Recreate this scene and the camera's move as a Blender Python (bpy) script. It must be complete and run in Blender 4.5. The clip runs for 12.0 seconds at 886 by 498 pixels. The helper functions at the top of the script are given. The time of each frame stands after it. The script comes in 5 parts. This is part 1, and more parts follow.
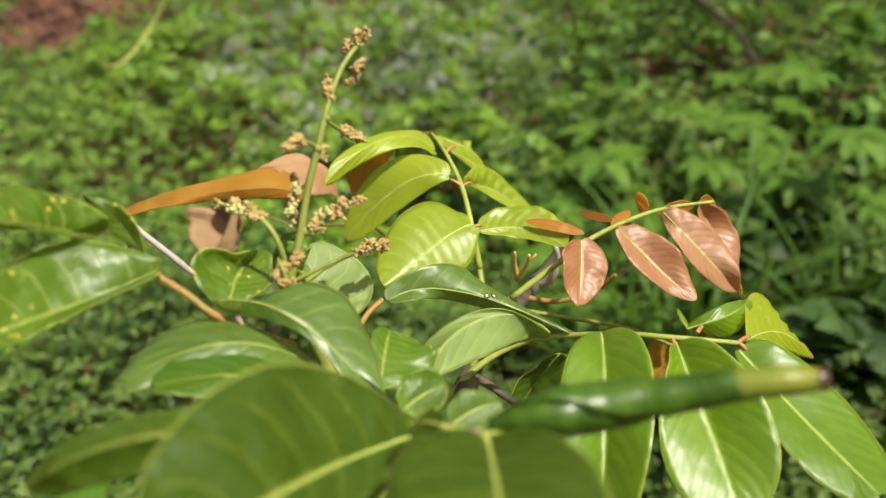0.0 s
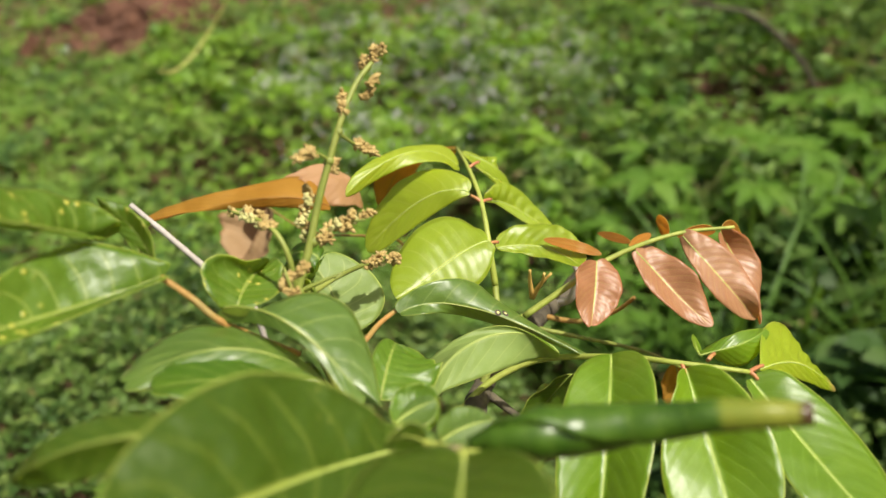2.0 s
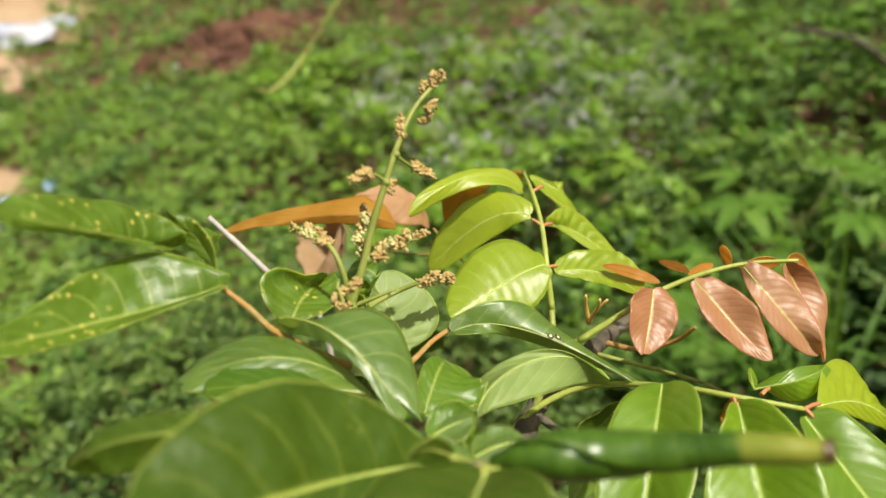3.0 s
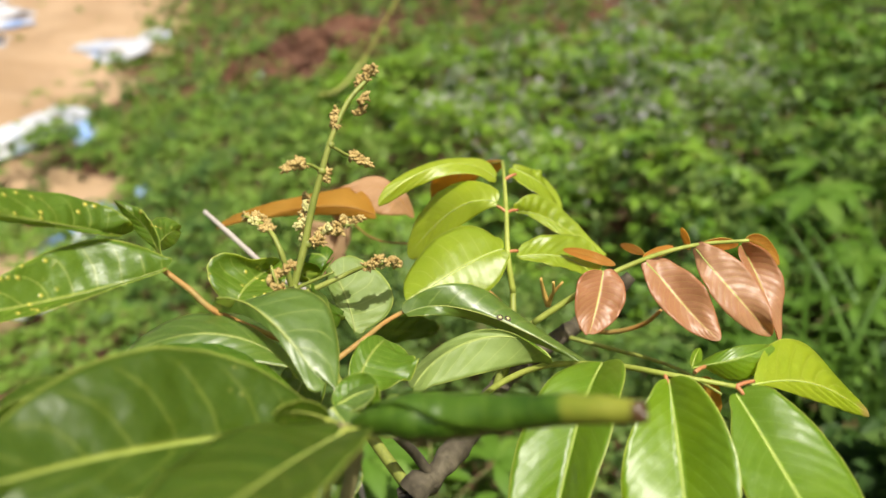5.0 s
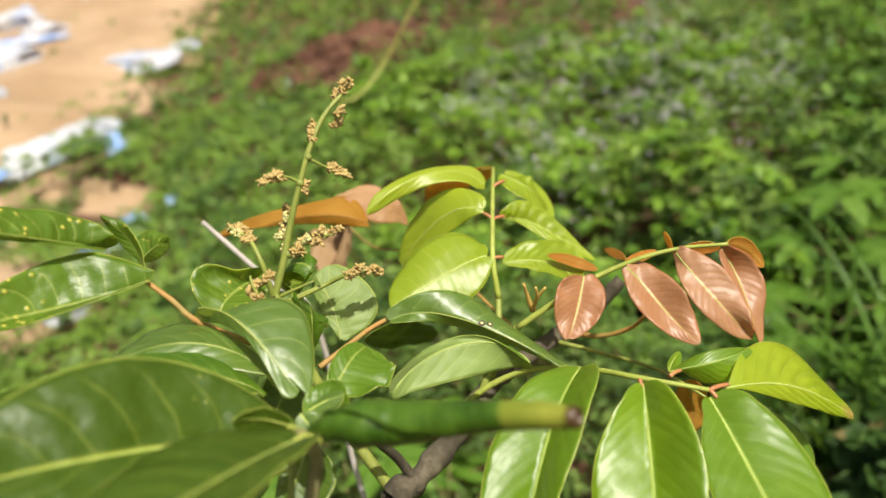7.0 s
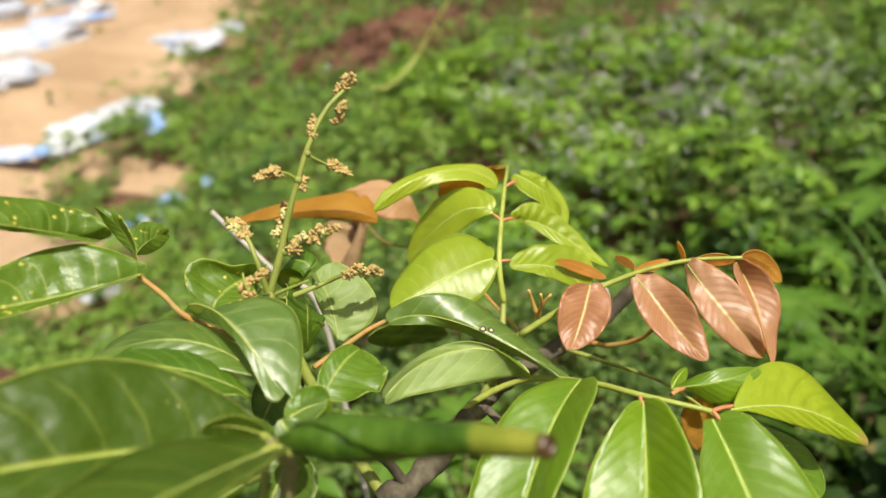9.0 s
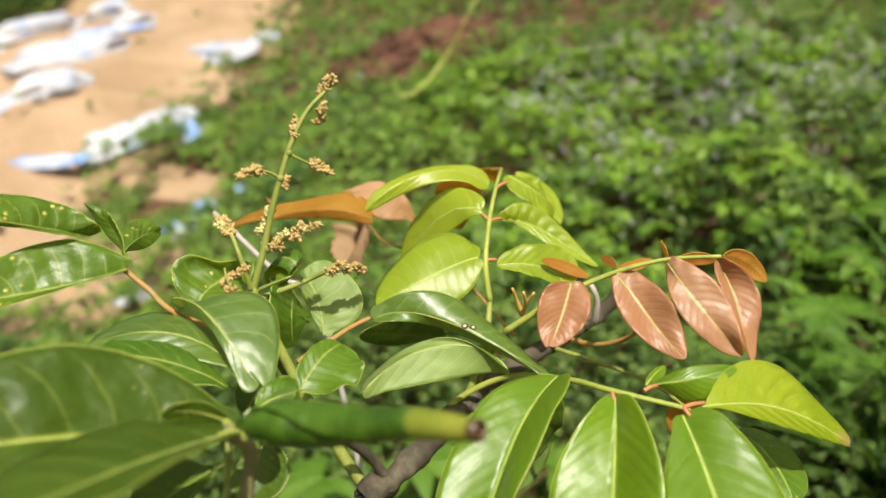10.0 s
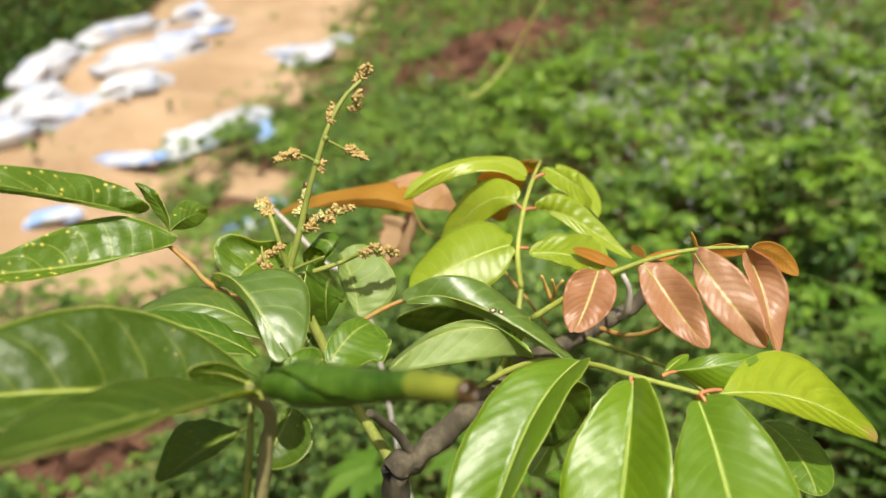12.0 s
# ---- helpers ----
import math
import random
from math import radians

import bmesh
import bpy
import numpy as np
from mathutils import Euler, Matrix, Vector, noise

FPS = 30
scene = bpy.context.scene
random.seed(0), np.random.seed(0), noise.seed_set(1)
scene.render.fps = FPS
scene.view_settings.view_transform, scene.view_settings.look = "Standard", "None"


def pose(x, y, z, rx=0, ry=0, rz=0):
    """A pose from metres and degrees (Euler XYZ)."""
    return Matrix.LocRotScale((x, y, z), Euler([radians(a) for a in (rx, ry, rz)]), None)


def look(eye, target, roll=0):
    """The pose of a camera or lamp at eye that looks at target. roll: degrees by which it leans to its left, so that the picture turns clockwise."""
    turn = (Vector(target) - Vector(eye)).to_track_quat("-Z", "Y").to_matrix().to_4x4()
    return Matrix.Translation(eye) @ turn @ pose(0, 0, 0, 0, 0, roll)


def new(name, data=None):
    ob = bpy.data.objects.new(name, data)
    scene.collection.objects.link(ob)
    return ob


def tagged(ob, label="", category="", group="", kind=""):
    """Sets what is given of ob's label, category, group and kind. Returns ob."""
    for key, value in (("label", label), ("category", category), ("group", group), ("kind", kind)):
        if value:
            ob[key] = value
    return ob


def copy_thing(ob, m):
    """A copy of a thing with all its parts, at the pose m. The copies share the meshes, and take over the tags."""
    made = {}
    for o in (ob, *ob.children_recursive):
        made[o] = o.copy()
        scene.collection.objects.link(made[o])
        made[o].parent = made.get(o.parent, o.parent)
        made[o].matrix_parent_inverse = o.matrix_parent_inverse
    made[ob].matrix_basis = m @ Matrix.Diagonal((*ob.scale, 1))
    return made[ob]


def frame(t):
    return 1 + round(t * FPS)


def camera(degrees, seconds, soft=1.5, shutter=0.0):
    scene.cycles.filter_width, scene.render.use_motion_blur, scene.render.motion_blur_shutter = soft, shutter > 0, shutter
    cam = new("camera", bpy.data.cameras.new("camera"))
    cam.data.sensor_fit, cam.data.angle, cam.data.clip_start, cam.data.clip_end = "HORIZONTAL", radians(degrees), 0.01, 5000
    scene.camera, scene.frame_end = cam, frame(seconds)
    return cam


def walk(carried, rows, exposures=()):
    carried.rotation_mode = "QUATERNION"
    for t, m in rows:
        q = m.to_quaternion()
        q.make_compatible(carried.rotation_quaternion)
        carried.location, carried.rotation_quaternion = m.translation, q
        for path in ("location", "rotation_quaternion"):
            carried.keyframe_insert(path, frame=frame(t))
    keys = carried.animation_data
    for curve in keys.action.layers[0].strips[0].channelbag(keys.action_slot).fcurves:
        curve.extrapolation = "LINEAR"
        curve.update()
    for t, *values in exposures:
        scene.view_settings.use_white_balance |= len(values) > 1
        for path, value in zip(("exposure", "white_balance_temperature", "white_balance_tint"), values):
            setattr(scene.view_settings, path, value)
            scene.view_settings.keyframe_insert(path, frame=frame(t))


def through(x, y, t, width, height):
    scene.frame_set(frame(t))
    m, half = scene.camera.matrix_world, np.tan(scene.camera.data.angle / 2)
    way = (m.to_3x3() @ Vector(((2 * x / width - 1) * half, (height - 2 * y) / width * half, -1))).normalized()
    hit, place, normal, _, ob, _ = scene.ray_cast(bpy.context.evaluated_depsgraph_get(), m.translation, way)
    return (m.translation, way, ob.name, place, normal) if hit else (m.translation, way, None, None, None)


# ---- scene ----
cam = camera(56.0, 12.0)
PATH = [
    (0.0, pose(-0.0000, -0.4200, 1.5500, 58.00, 0.00, 0.00)),
    (0.5, pose(0.0010, -0.4190, 1.5472, 57.96, -0.11, 0.15)),
    (1.0, pose(0.0001, -0.4197, 1.5458, 58.05, 0.05, 0.39)),
    (1.5, pose(0.0076, -0.4233, 1.5497, 58.57, 0.47, 1.76)),
    (2.0, pose(0.0247, -0.4206, 1.5530, 58.85, -0.09, 4.16)),
    (2.5, pose(0.0308, -0.4155, 1.5588, 58.86, 0.69, 7.58)),
    (3.0, pose(0.0491, -0.4278, 1.5594, 60.31, 1.21, 10.66)),
    (3.5, pose(0.0903, -0.4499, 1.5672, 61.10, 2.44, 12.43)),
    (5.5, pose(0.1588, -0.4278, 1.5561, 60.53, 5.84, 16.82)),
    (6.0, pose(0.1731, -0.4327, 1.5596, 61.24, 6.44, 17.48)),
    (6.5, pose(0.1919, -0.4347, 1.5616, 61.28, 7.10, 17.34)),
    (7.0, pose(0.1877, -0.4275, 1.5620, 60.92, 7.05, 17.58)),
    (9.0, pose(0.2038, -0.4023, 1.5599, 60.49, 6.42, 20.86)),
    (9.5, pose(0.2158, -0.3962, 1.5579, 61.20, 6.81, 22.44)),
    (10.0, pose(0.2425, -0.3995, 1.5541, 61.34, 7.47, 23.23)),
    (10.5, pose(0.2539, -0.4032, 1.5578, 61.85, 7.81, 24.88)),
    (11.0, pose(0.2610, -0.4052, 1.5570, 62.09, 8.24, 26.11)),
    (11.5, pose(0.2647, -0.4084, 1.5544, 62.16, 8.09, 27.46)),
    (12.0, pose(0.2760, -0.4075, 1.5471, 62.31, 8.54, 28.16)),
]
walk(cam, PATH)
from mathutils.bvhtree import BVHTree
cam.data.dof.use_dof = True
cam.data.dof.focus_distance = 0.56
cam.data.dof.aperture_fstop = 4.6

# ---------------------------------------------------------------- light
SUN_ELEV, SUN_AZ = 64.0, 237.0  # degrees; azimuth counted from +y towards -x
world = bpy.data.worlds.new("world")
scene.world = world
world.use_nodes = True
wn = world.node_tree.nodes
sky = wn.new("ShaderNodeTexSky")
sky.sky_type = "NISHITA"
sky.sun_disc = False
sky.dust_density = 8.0
sky.air_density = 1.2
sky.sun_elevation = radians(SUN_ELEV)
sky.sun_rotation = radians(-SUN_AZ)
world.node_tree.links.new(sky.outputs[0], wn["Background"].inputs[0])
wn["Background"].inputs[1].default_value = 0.064
sun_data = bpy.data.lights.new("sun", "SUN")
sun_data.energy = 4.9
sun_data.angle = radians(0.6)
sun_data.color = (1.0, 0.945, 0.83)
sun = new("sun", sun_data)
_d = Vector((-math.sin(radians(SUN_AZ)) * math.cos(radians(SUN_ELEV)),
             math.cos(radians(SUN_AZ)) * math.cos(radians(SUN_ELEV)), math.sin(radians(SUN_ELEV))))
sun.matrix_world = look(_d * 30, (0, 0, 0))
scene.view_settings.exposure = 0.345


# ---------------------------------------------------------------- materials
class Graph:
    """A small wrapper that adds shader nodes and links them."""

    def __init__(self, name):
        self.mat = bpy.data.materials.new(name)
        self.mat.use_nodes = True
        self.t = self.mat.node_tree
        self.t.nodes.clear()

    def add(self, kind, **inputs):
        n = self.t.nodes.new(kind)
        for key, value in inputs.items():
            self.put(n, key, value)
        return n

    def put(self, node, key, value):
        sock = node.inputs[int(key[1:])] if key[0] == "i" and key[1:].isdigit() else node.inputs[key.replace("_", " ")]
        if hasattr(value, "is_output"):
            self.t.links.new(value, sock)
        else:
            sock.default_value = value

    def math(self, op, a, b=0.0, c=0.0):
        n = self.add("ShaderNodeMath", i0=a, i1=b, i2=c)
        n.operation = op
        return n.outputs[0]

    def ramp(self, fac, lo, hi):
        n = self.add("ShaderNodeMapRange", i0=fac, i1=lo, i2=hi, i3=0.0, i4=1.0)
        n.interpolation_type = "SMOOTHSTEP"
        return n.outputs[0]

    def mix(self, fac, a, b, blend="MIX"):
        n = self.t.nodes.new("ShaderNodeMix")
        n.data_type, n.blend_type = "RGBA", blend
        for i, v in ((0, fac), (6, a), (7, b)):
            if hasattr(v, "is_output"):
                self.t.links.new(v, n.inputs[i])
            else:
                n.inputs[i].default_value = v if i == 0 or len(v) == 4 else (*v, 1.0)
        return n.outputs[2]

    def noise(self, scale, detail=3.0, rough=0.55, vec=None):
        n = self.add("ShaderNodeTexNoise", Scale=scale, Detail=detail, Roughness=rough)
        if vec is not None:
            self.t.links.new(vec, n.inputs["Vector"])
        return n.outputs[0]

    def obj_co(self):
        return self.add("ShaderNodeTexCoord").outputs["Object"]

    def out(self, shader):
        o = self.t.nodes.new("ShaderNodeOutputMaterial")
        self.t.links.new(shader, o.inputs[0])
        return self.mat

    def bump(self, height, strength, distance):
        return self.add("ShaderNodeBump", Height=height, Strength=strength, Distance=distance).outputs[0]


def leaf_material(name, blade, blade2, vein, rough, through_col, through, veins=11.0, vein_mix=0.35,
                  margin=(0.55, 0.6, 0.12), spots=0.0, relief=1.0, bronze=None, spec=0.5, gloss=0.0, quilt=1.0):
    """A leaf blade: pale side veins and margin from the blade's own UV map, light passing through it."""
    g = Graph(name)
    uv = g.add("ShaderNodeSeparateXYZ", Vector=g.add("ShaderNodeUVMap").outputs[0])
    co = g.obj_co()
    rnd = g.add("ShaderNodeObjectInfo").outputs["Random"]
    wob = g.noise(38.0, 2.0, 0.5, co)
    side = g.math("ABSOLUTE", g.math("MULTIPLY_ADD", uv.outputs[0], 2.0, -1.0))
    along = g.math("MULTIPLY_ADD", side, -0.16, uv.outputs[1])
    along = g.math("MULTIPLY_ADD", wob, 0.05, along)
    bow = g.math("MULTIPLY", g.math("POWER", side, 3.0), -0.05)
    phase = g.math("FRACT", g.math("ADD", g.math("MULTIPLY", g.math("ADD", along, bow), veins), g.math("MULTIPLY", rnd, 7.0)))
    dist = g.math("ABSOLUTE", g.math("SUBTRACT", phase, 0.5))
    line = g.math("SUBTRACT", 1.0, g.ramp(dist, 0.012, 0.06))
    line = g.math("MULTIPLY", line, g.math("SUBTRACT", 1.0, g.ramp(side, 0.7, 0.98)))
    edge = g.ramp(side, 0.97, 0.992)
    mid = g.math("SUBTRACT", 1.0, g.ramp(side, 0.02, 0.06))
    big = g.noise(14.0, 3.0, 0.6, co)
    fine = g.noise(420.0, 4.0, 0.65, co)
    mixf = g.ramp(g.math("ADD", big, g.math("MULTIPLY", g.math("SUBTRACT", rnd, 0.5), 0.35)), 0.34, 0.68)
    col = g.mix(mixf, blade, blade2)
    col = g.mix(g.math("MULTIPLY", fine, 0.35), col, tuple(c * 0.62 for c in blade))
    if bronze:
        col = g.mix(g.ramp(g.math("ADD", uv.outputs[1], g.math("MULTIPLY", big, 0.5)), 1.06, 1.18), col, bronze)
    net = g.add("ShaderNodeTexVoronoi", Scale=620.0, Vector=co)
    net.feature = "DISTANCE_TO_EDGE"
    mesh_ = g.math("SUBTRACT", 1.0, g.ramp(net.outputs["Distance"], 0.02, 0.16))
    col = g.mix(g.math("MULTIPLY", mesh_, 0.12), col, vein)
    col = g.mix(g.math("MULTIPLY", line, vein_mix), col, vein)
    col = g.mix(g.math("MULTIPLY", mid, 0.75), col, vein)
    col = g.mix(g.math("MULTIPLY", edge, 0.65), col, margin)
    height = g.math("MULTIPLY", g.ramp(dist, 0.0, 0.5), 0.6)
    height = g.math("ADD", height, g.math("MULTIPLY", fine, 0.25))
    height = g.math("SUBTRACT", height, g.math("MULTIPLY", mesh_, 0.12))
    if spots:
        v = g.add("ShaderNodeTexVoronoi", Scale=150.0, Vector=co)
        v.inputs["Randomness"].default_value = 1.0
        pick = g.ramp(g.noise(26.0, 1.0, 0.5, co), 0.42, 0.50) if spots > 0.5 else g.ramp(g.noise(34.0, 1.0, 0.5, co), 0.58, 0.63)
        dot = g.math("MULTIPLY", g.math("SUBTRACT", 1.0, g.ramp(v.outputs["Distance"], 0.06, 0.30 if spots > 0.5 else 0.18)), pick)
        col = g.mix(g.math("MULTIPLY", dot, spots), col, (0.74, 0.66, 0.12))
        height = g.math("ADD", height, g.math("MULTIPLY", dot, 3.2))
    dust = g.ramp(g.noise(70.0, 5.0, 0.7, co), 0.5, 0.8)
    r = g.math("MULTIPLY_ADD", dust, 0.16, rough)
    swell = g.add("ShaderNodeBump", Height=g.noise(26.0, 2.5, 0.45, co), Strength=0.6 * min(relief, 1.7), Distance=0.014).outputs[0]
    nor = g.add("ShaderNodeBump", Height=height, Strength=0.22 * quilt, Distance=0.0010, Normal=swell).outputs[0]
    p = g.add("ShaderNodeBsdfPrincipled", Base_Color=col, Roughness=r, Normal=nor)
    p.inputs["Specular IOR Level"].default_value = spec
    p.inputs["Coat Weight"].default_value = gloss
    p.inputs["Coat Roughness"].default_value = rough * 0.8
    tr = g.add("ShaderNodeBsdfTranslucent", Color=g.mix(0.5, through_col, g.mix(0.6, col, through_col)), Normal=nor)
    m = g.add("ShaderNodeMixShader", Fac=through)
    g.t.links.new(p.outputs[0], m.inputs[1])
    g.t.links.new(tr.outputs[0], m.inputs[2])
    return g.out(m.outputs[0])


def stem_material(name, col, col2, rough=0.55, scale=160.0, stretch=0.25, relief=0.4):
    g = Graph(name)
    mp = g.add("ShaderNodeMapping", Vector=g.obj_co())
    mp.inputs["Scale"].default_value = (1.0, 1.0, stretch)
    n1, n2 = g.noise(scale, 5.0, 0.65, mp.outputs[0]), g.noise(scale * 0.16, 3.0, 0.6, mp.outputs[0])
    c = g.mix(g.ramp(n2, 0.35, 0.66), col, col2)
    c = g.mix(g.math("MULTIPLY", g.ramp(n1, 0.45, 0.7), 0.45), c, tuple(v * 0.5 for v in col))
    p = g.add("ShaderNodeBsdfPrincipled", Base_Color=c, Roughness=rough, Normal=g.bump(n1, relief, 0.0008))
    return g.out(p.outputs[0])


OLD = leaf_material("old_leaf", (0.050, 0.130, 0.006), (0.095, 0.195, 0.010), (0.34, 0.42, 0.08), 0.37,
                    (0.62, 0.76, 0.03), 0.34, veins=8.0, vein_mix=0.40, spec=0.5, spots=0.45)
OLD_UNDER = leaf_material("old_leaf_under", (0.17, 0.25, 0.030), (0.22, 0.30, 0.045), (0.40, 0.44, 0.09), 0.5,
                          (0.90, 0.93, 0.40), 0.75, veins=8.0, vein_mix=0.5, spec=0.4)
PALE_UNDER = leaf_material("pale_leaf_under", (0.20, 0.29, 0.070), (0.26, 0.36, 0.10), (0.42, 0.48, 0.14), 0.5,
                           (0.62, 0.74, 0.05), 0.30, veins=8.0, vein_mix=0.5, spec=0.4)
GALL = leaf_material("galled_leaf", (0.062, 0.142, 0.008), (0.108, 0.208, 0.015), (0.40, 0.46, 0.10), 0.36,
                     (0.66, 0.78, 0.03), 0.38, veins=8.0, vein_mix=0.5, spots=1.0, relief=1.7, quilt=1.6, spec=0.6)
MID = leaf_material("mid_leaf", (0.110, 0.228, 0.003), (0.168, 0.300, 0.004), (0.40, 0.52, 0.10), 0.40,
                    (0.72, 0.86, 0.02), 0.40, veins=12.0, vein_mix=0.24, relief=0.6, quilt=1.0, spec=0.8, gloss=0.1)
MID_UNDER = leaf_material("mid_leaf_under", (0.25, 0.34, 0.04), (0.30, 0.40, 0.06), (0.46, 0.52, 0.12), 0.5,
                          (0.96, 0.97, 0.60), 0.80, spec=0.4)
YOUNG = leaf_material("young_leaf", (0.29, 0.41, 0.012), (0.40, 0.51, 0.025), (0.54, 0.60, 0.12), 0.40,
                      (0.82, 0.88, 0.02), 0.50, veins=9.0, vein_mix=0.4, relief=0.4, quilt=1.0, spec=1.0)
YOUNG_UNDER = leaf_material("young_leaf_under", (0.42, 0.50, 0.030), (0.48, 0.56, 0.05), (0.56, 0.6, 0.12), 0.45,
                            (0.97, 0.98, 0.60), 0.85, veins=9.0, vein_mix=0.4, relief=1.4, spec=0.4)
SCORCHED = leaf_material("scorched_leaf", (0.29, 0.41, 0.012), (0.40, 0.51, 0.025), (0.54, 0.60, 0.12), 0.40,
                         (0.82, 0.88, 0.02), 0.50, veins=9.0, vein_mix=0.4, relief=0.8, quilt=1.4, spec=0.6, bronze=(0.42, 0.25, 0.10))
RED = leaf_material("red_flush_leaf", (0.345, 0.148, 0.070), (0.395, 0.205, 0.112), (0.52, 0.42, 0.12), 0.40,
                    (0.92, 0.36, 0.08), 0.24, veins=13.0, vein_mix=0.32, margin=(0.36, 0.10, 0.03), relief=1.0, quilt=0.8, spec=0.5)
RED_UNDER = leaf_material("red_flush_under", (0.46, 0.14, 0.025), (0.52, 0.20, 0.03), (0.5, 0.4, 0.08), 0.45,
                          (0.97, 0.80, 0.50), 0.80, spec=0.4)
SATIN = leaf_material("satin_leaf", (0.075, 0.150, 0.014), (0.115, 0.205, 0.026), (0.36, 0.43, 0.11), 0.41,
                      (0.62, 0.76, 0.03), 0.30, veins=8.0, vein_mix=0.40, relief=1.2, spec=1.0, gloss=0.4)
FRONT = leaf_material("front_leaf", (0.036, 0.084, 0.005), (0.060, 0.118, 0.008), (0.34, 0.38, 0.06), 0.42,
                      (0.55, 0.68, 0.02), 0.31, veins=8.0, vein_mix=0.24, relief=1.6, spec=0.4, spots=0.3)
OLIVE = leaf_material("olive_leaf", (0.038, 0.088, 0.006), (0.060, 0.118, 0.010), (0.28, 0.32, 0.05), 0.36,
                      (0.56, 0.70, 0.03), 0.36, veins=8.0, vein_mix=0.4, spec=0.4)
DEAD_UNDER = leaf_material("dry_leaf_under", (0.36, 0.18, 0.03), (0.44, 0.24, 0.05), (0.40, 0.24, 0.06), 0.6,
                           (0.92, 0.70, 0.35), 0.70, vein_mix=0.3, margin=(0.4, 0.2, 0.06), spec=0.25)
REDLET = leaf_material("orange_leaflet", (0.50, 0.19, 0.03), (0.56, 0.26, 0.04), (0.5, 0.4, 0.08), 0.42,
                       (0.95, 0.42, 0.04), 0.45, spec=0.6)
DEAD = leaf_material("dry_leaf", (0.42, 0.205, 0.023), (0.50, 0.275, 0.044), (0.38, 0.22, 0.05), 0.6,
                     (0.80, 0.40, 0.04), 0.42, vein_mix=0.3, margin=(0.4, 0.2, 0.06), spec=0.25)
DEAD_TOP = leaf_material("dry_leaf_pale", (0.44, 0.25, 0.12), (0.52, 0.32, 0.17), (0.40, 0.24, 0.10), 0.55,
                         (0.80, 0.40, 0.08), 0.30, vein_mix=0.3, margin=(0.4, 0.2, 0.06), spec=0.4)
BROWN = leaf_material("withered_leaf", (0.30, 0.19, 0.095), (0.42, 0.285, 0.15), (0.3, 0.16, 0.07), 0.65,
                      (0.6, 0.25, 0.04), 0.25, vein_mix=0.3, margin=(0.25, 0.12, 0.05), spec=0.25)
TAN_STEM = stem_material("tan_shoot", (0.50, 0.30, 0.07), (0.56, 0.38, 0.10))
GREEN_STEM = stem_material("green_stem", (0.20, 0.24, 0.04), (0.27, 0.30, 0.06))
VINE = stem_material("vine_stem", (0.46, 0.46, 0.10), (0.52, 0.50, 0.14))
YELLOW_STEM = stem_material("yellow_stem", (0.28, 0.33, 0.05), (0.36, 0.40, 0.08))
BROWN_STEM = stem_material("brown_stem", (0.38, 0.20, 0.05), (0.30, 0.22, 0.06), 0.6, 300.0, 0.5, 0.9)
RED_STEM = stem_material("red_stalk", (0.42, 0.14, 0.06), (0.44, 0.24, 0.08), 0.45)
OLIVE_BARK = stem_material("olive_bark", (0.21, 0.19, 0.075), (0.29, 0.25, 0.11), 0.75, 260.0, 0.5, 0.9)
BARK = stem_material("grey_bark", (0.050, 0.040, 0.024), (0.125, 0.104, 0.068), 0.85, 260.0, 0.5, 1.0)
PALE_TWIG = stem_material("pale_twig", (0.38, 0.34, 0.30), (0.48, 0.44, 0.40), 0.75, 200.0, 0.3, 0.7)
BUD = stem_material("bud_wool", (0.35, 0.24, 0.072), (0.52, 0.39, 0.145), 0.75, 900.0, 1.0, 0.6)
BUD_PALE = stem_material("pale_bud", (0.50, 0.48, 0.18), (0.55, 0.50, 0.22), 0.7, 900.0, 1.0, 0.5)
VEIN = stem_material("midrib", (0.32, 0.40, 0.08), (0.38, 0.45, 0.10), 0.6)
VEIN_OLD = stem_material("old_midrib", (0.21, 0.27, 0.045), (0.27, 0.31, 0.06), 0.45)


# ---------------------------------------------------------------- shapes
def part(name, bm, mat, parent=None, label=""):
    """Links a bmesh as one mesh object under a thing or under a part."""
    me = bpy.data.meshes.new(name)
    bm.normal_update()
    bm.to_mesh(me)
    bm.free()
    for m in mat if isinstance(mat, (list, tuple)) else (mat,):
        me.materials.append(m)
    ob = new(name, me)
    if parent is not None:
        ob.parent = parent
        ob.matrix_parent_inverse = parent.matrix_world.inverted() if parent.type == "EMPTY" else Matrix()
    if label:
        ob["label"] = label
    return ob


def thing(name, at, label, category, group="", kind=""):
    ob = new(name)
    ob.location = at
    ob.matrix_world = Matrix.Translation(at)
    ob.empty_display_size = 0.05
    return tagged(ob, label, category, group, kind)


def spline(points, n):
    """Points along a smooth line through the given ones."""
    p = [Vector(q) for q in points]
    p = [p[0] * 2 - p[1]] + p + [p[-1] * 2 - p[-2]]
    out = []
    spans = len(p) - 3
    for k in range(n + 1):
        x = k / n * spans
        i = min(int(x), spans - 1)
        t = x - i
        a, b, c, d = p[i:i + 4]
        out.append(0.5 * (2 * b + (c - a) * t + (2 * a - 5 * b + 4 * c - d) * t * t + (3 * b - a - 3 * c + d) * t ** 3))
    return out


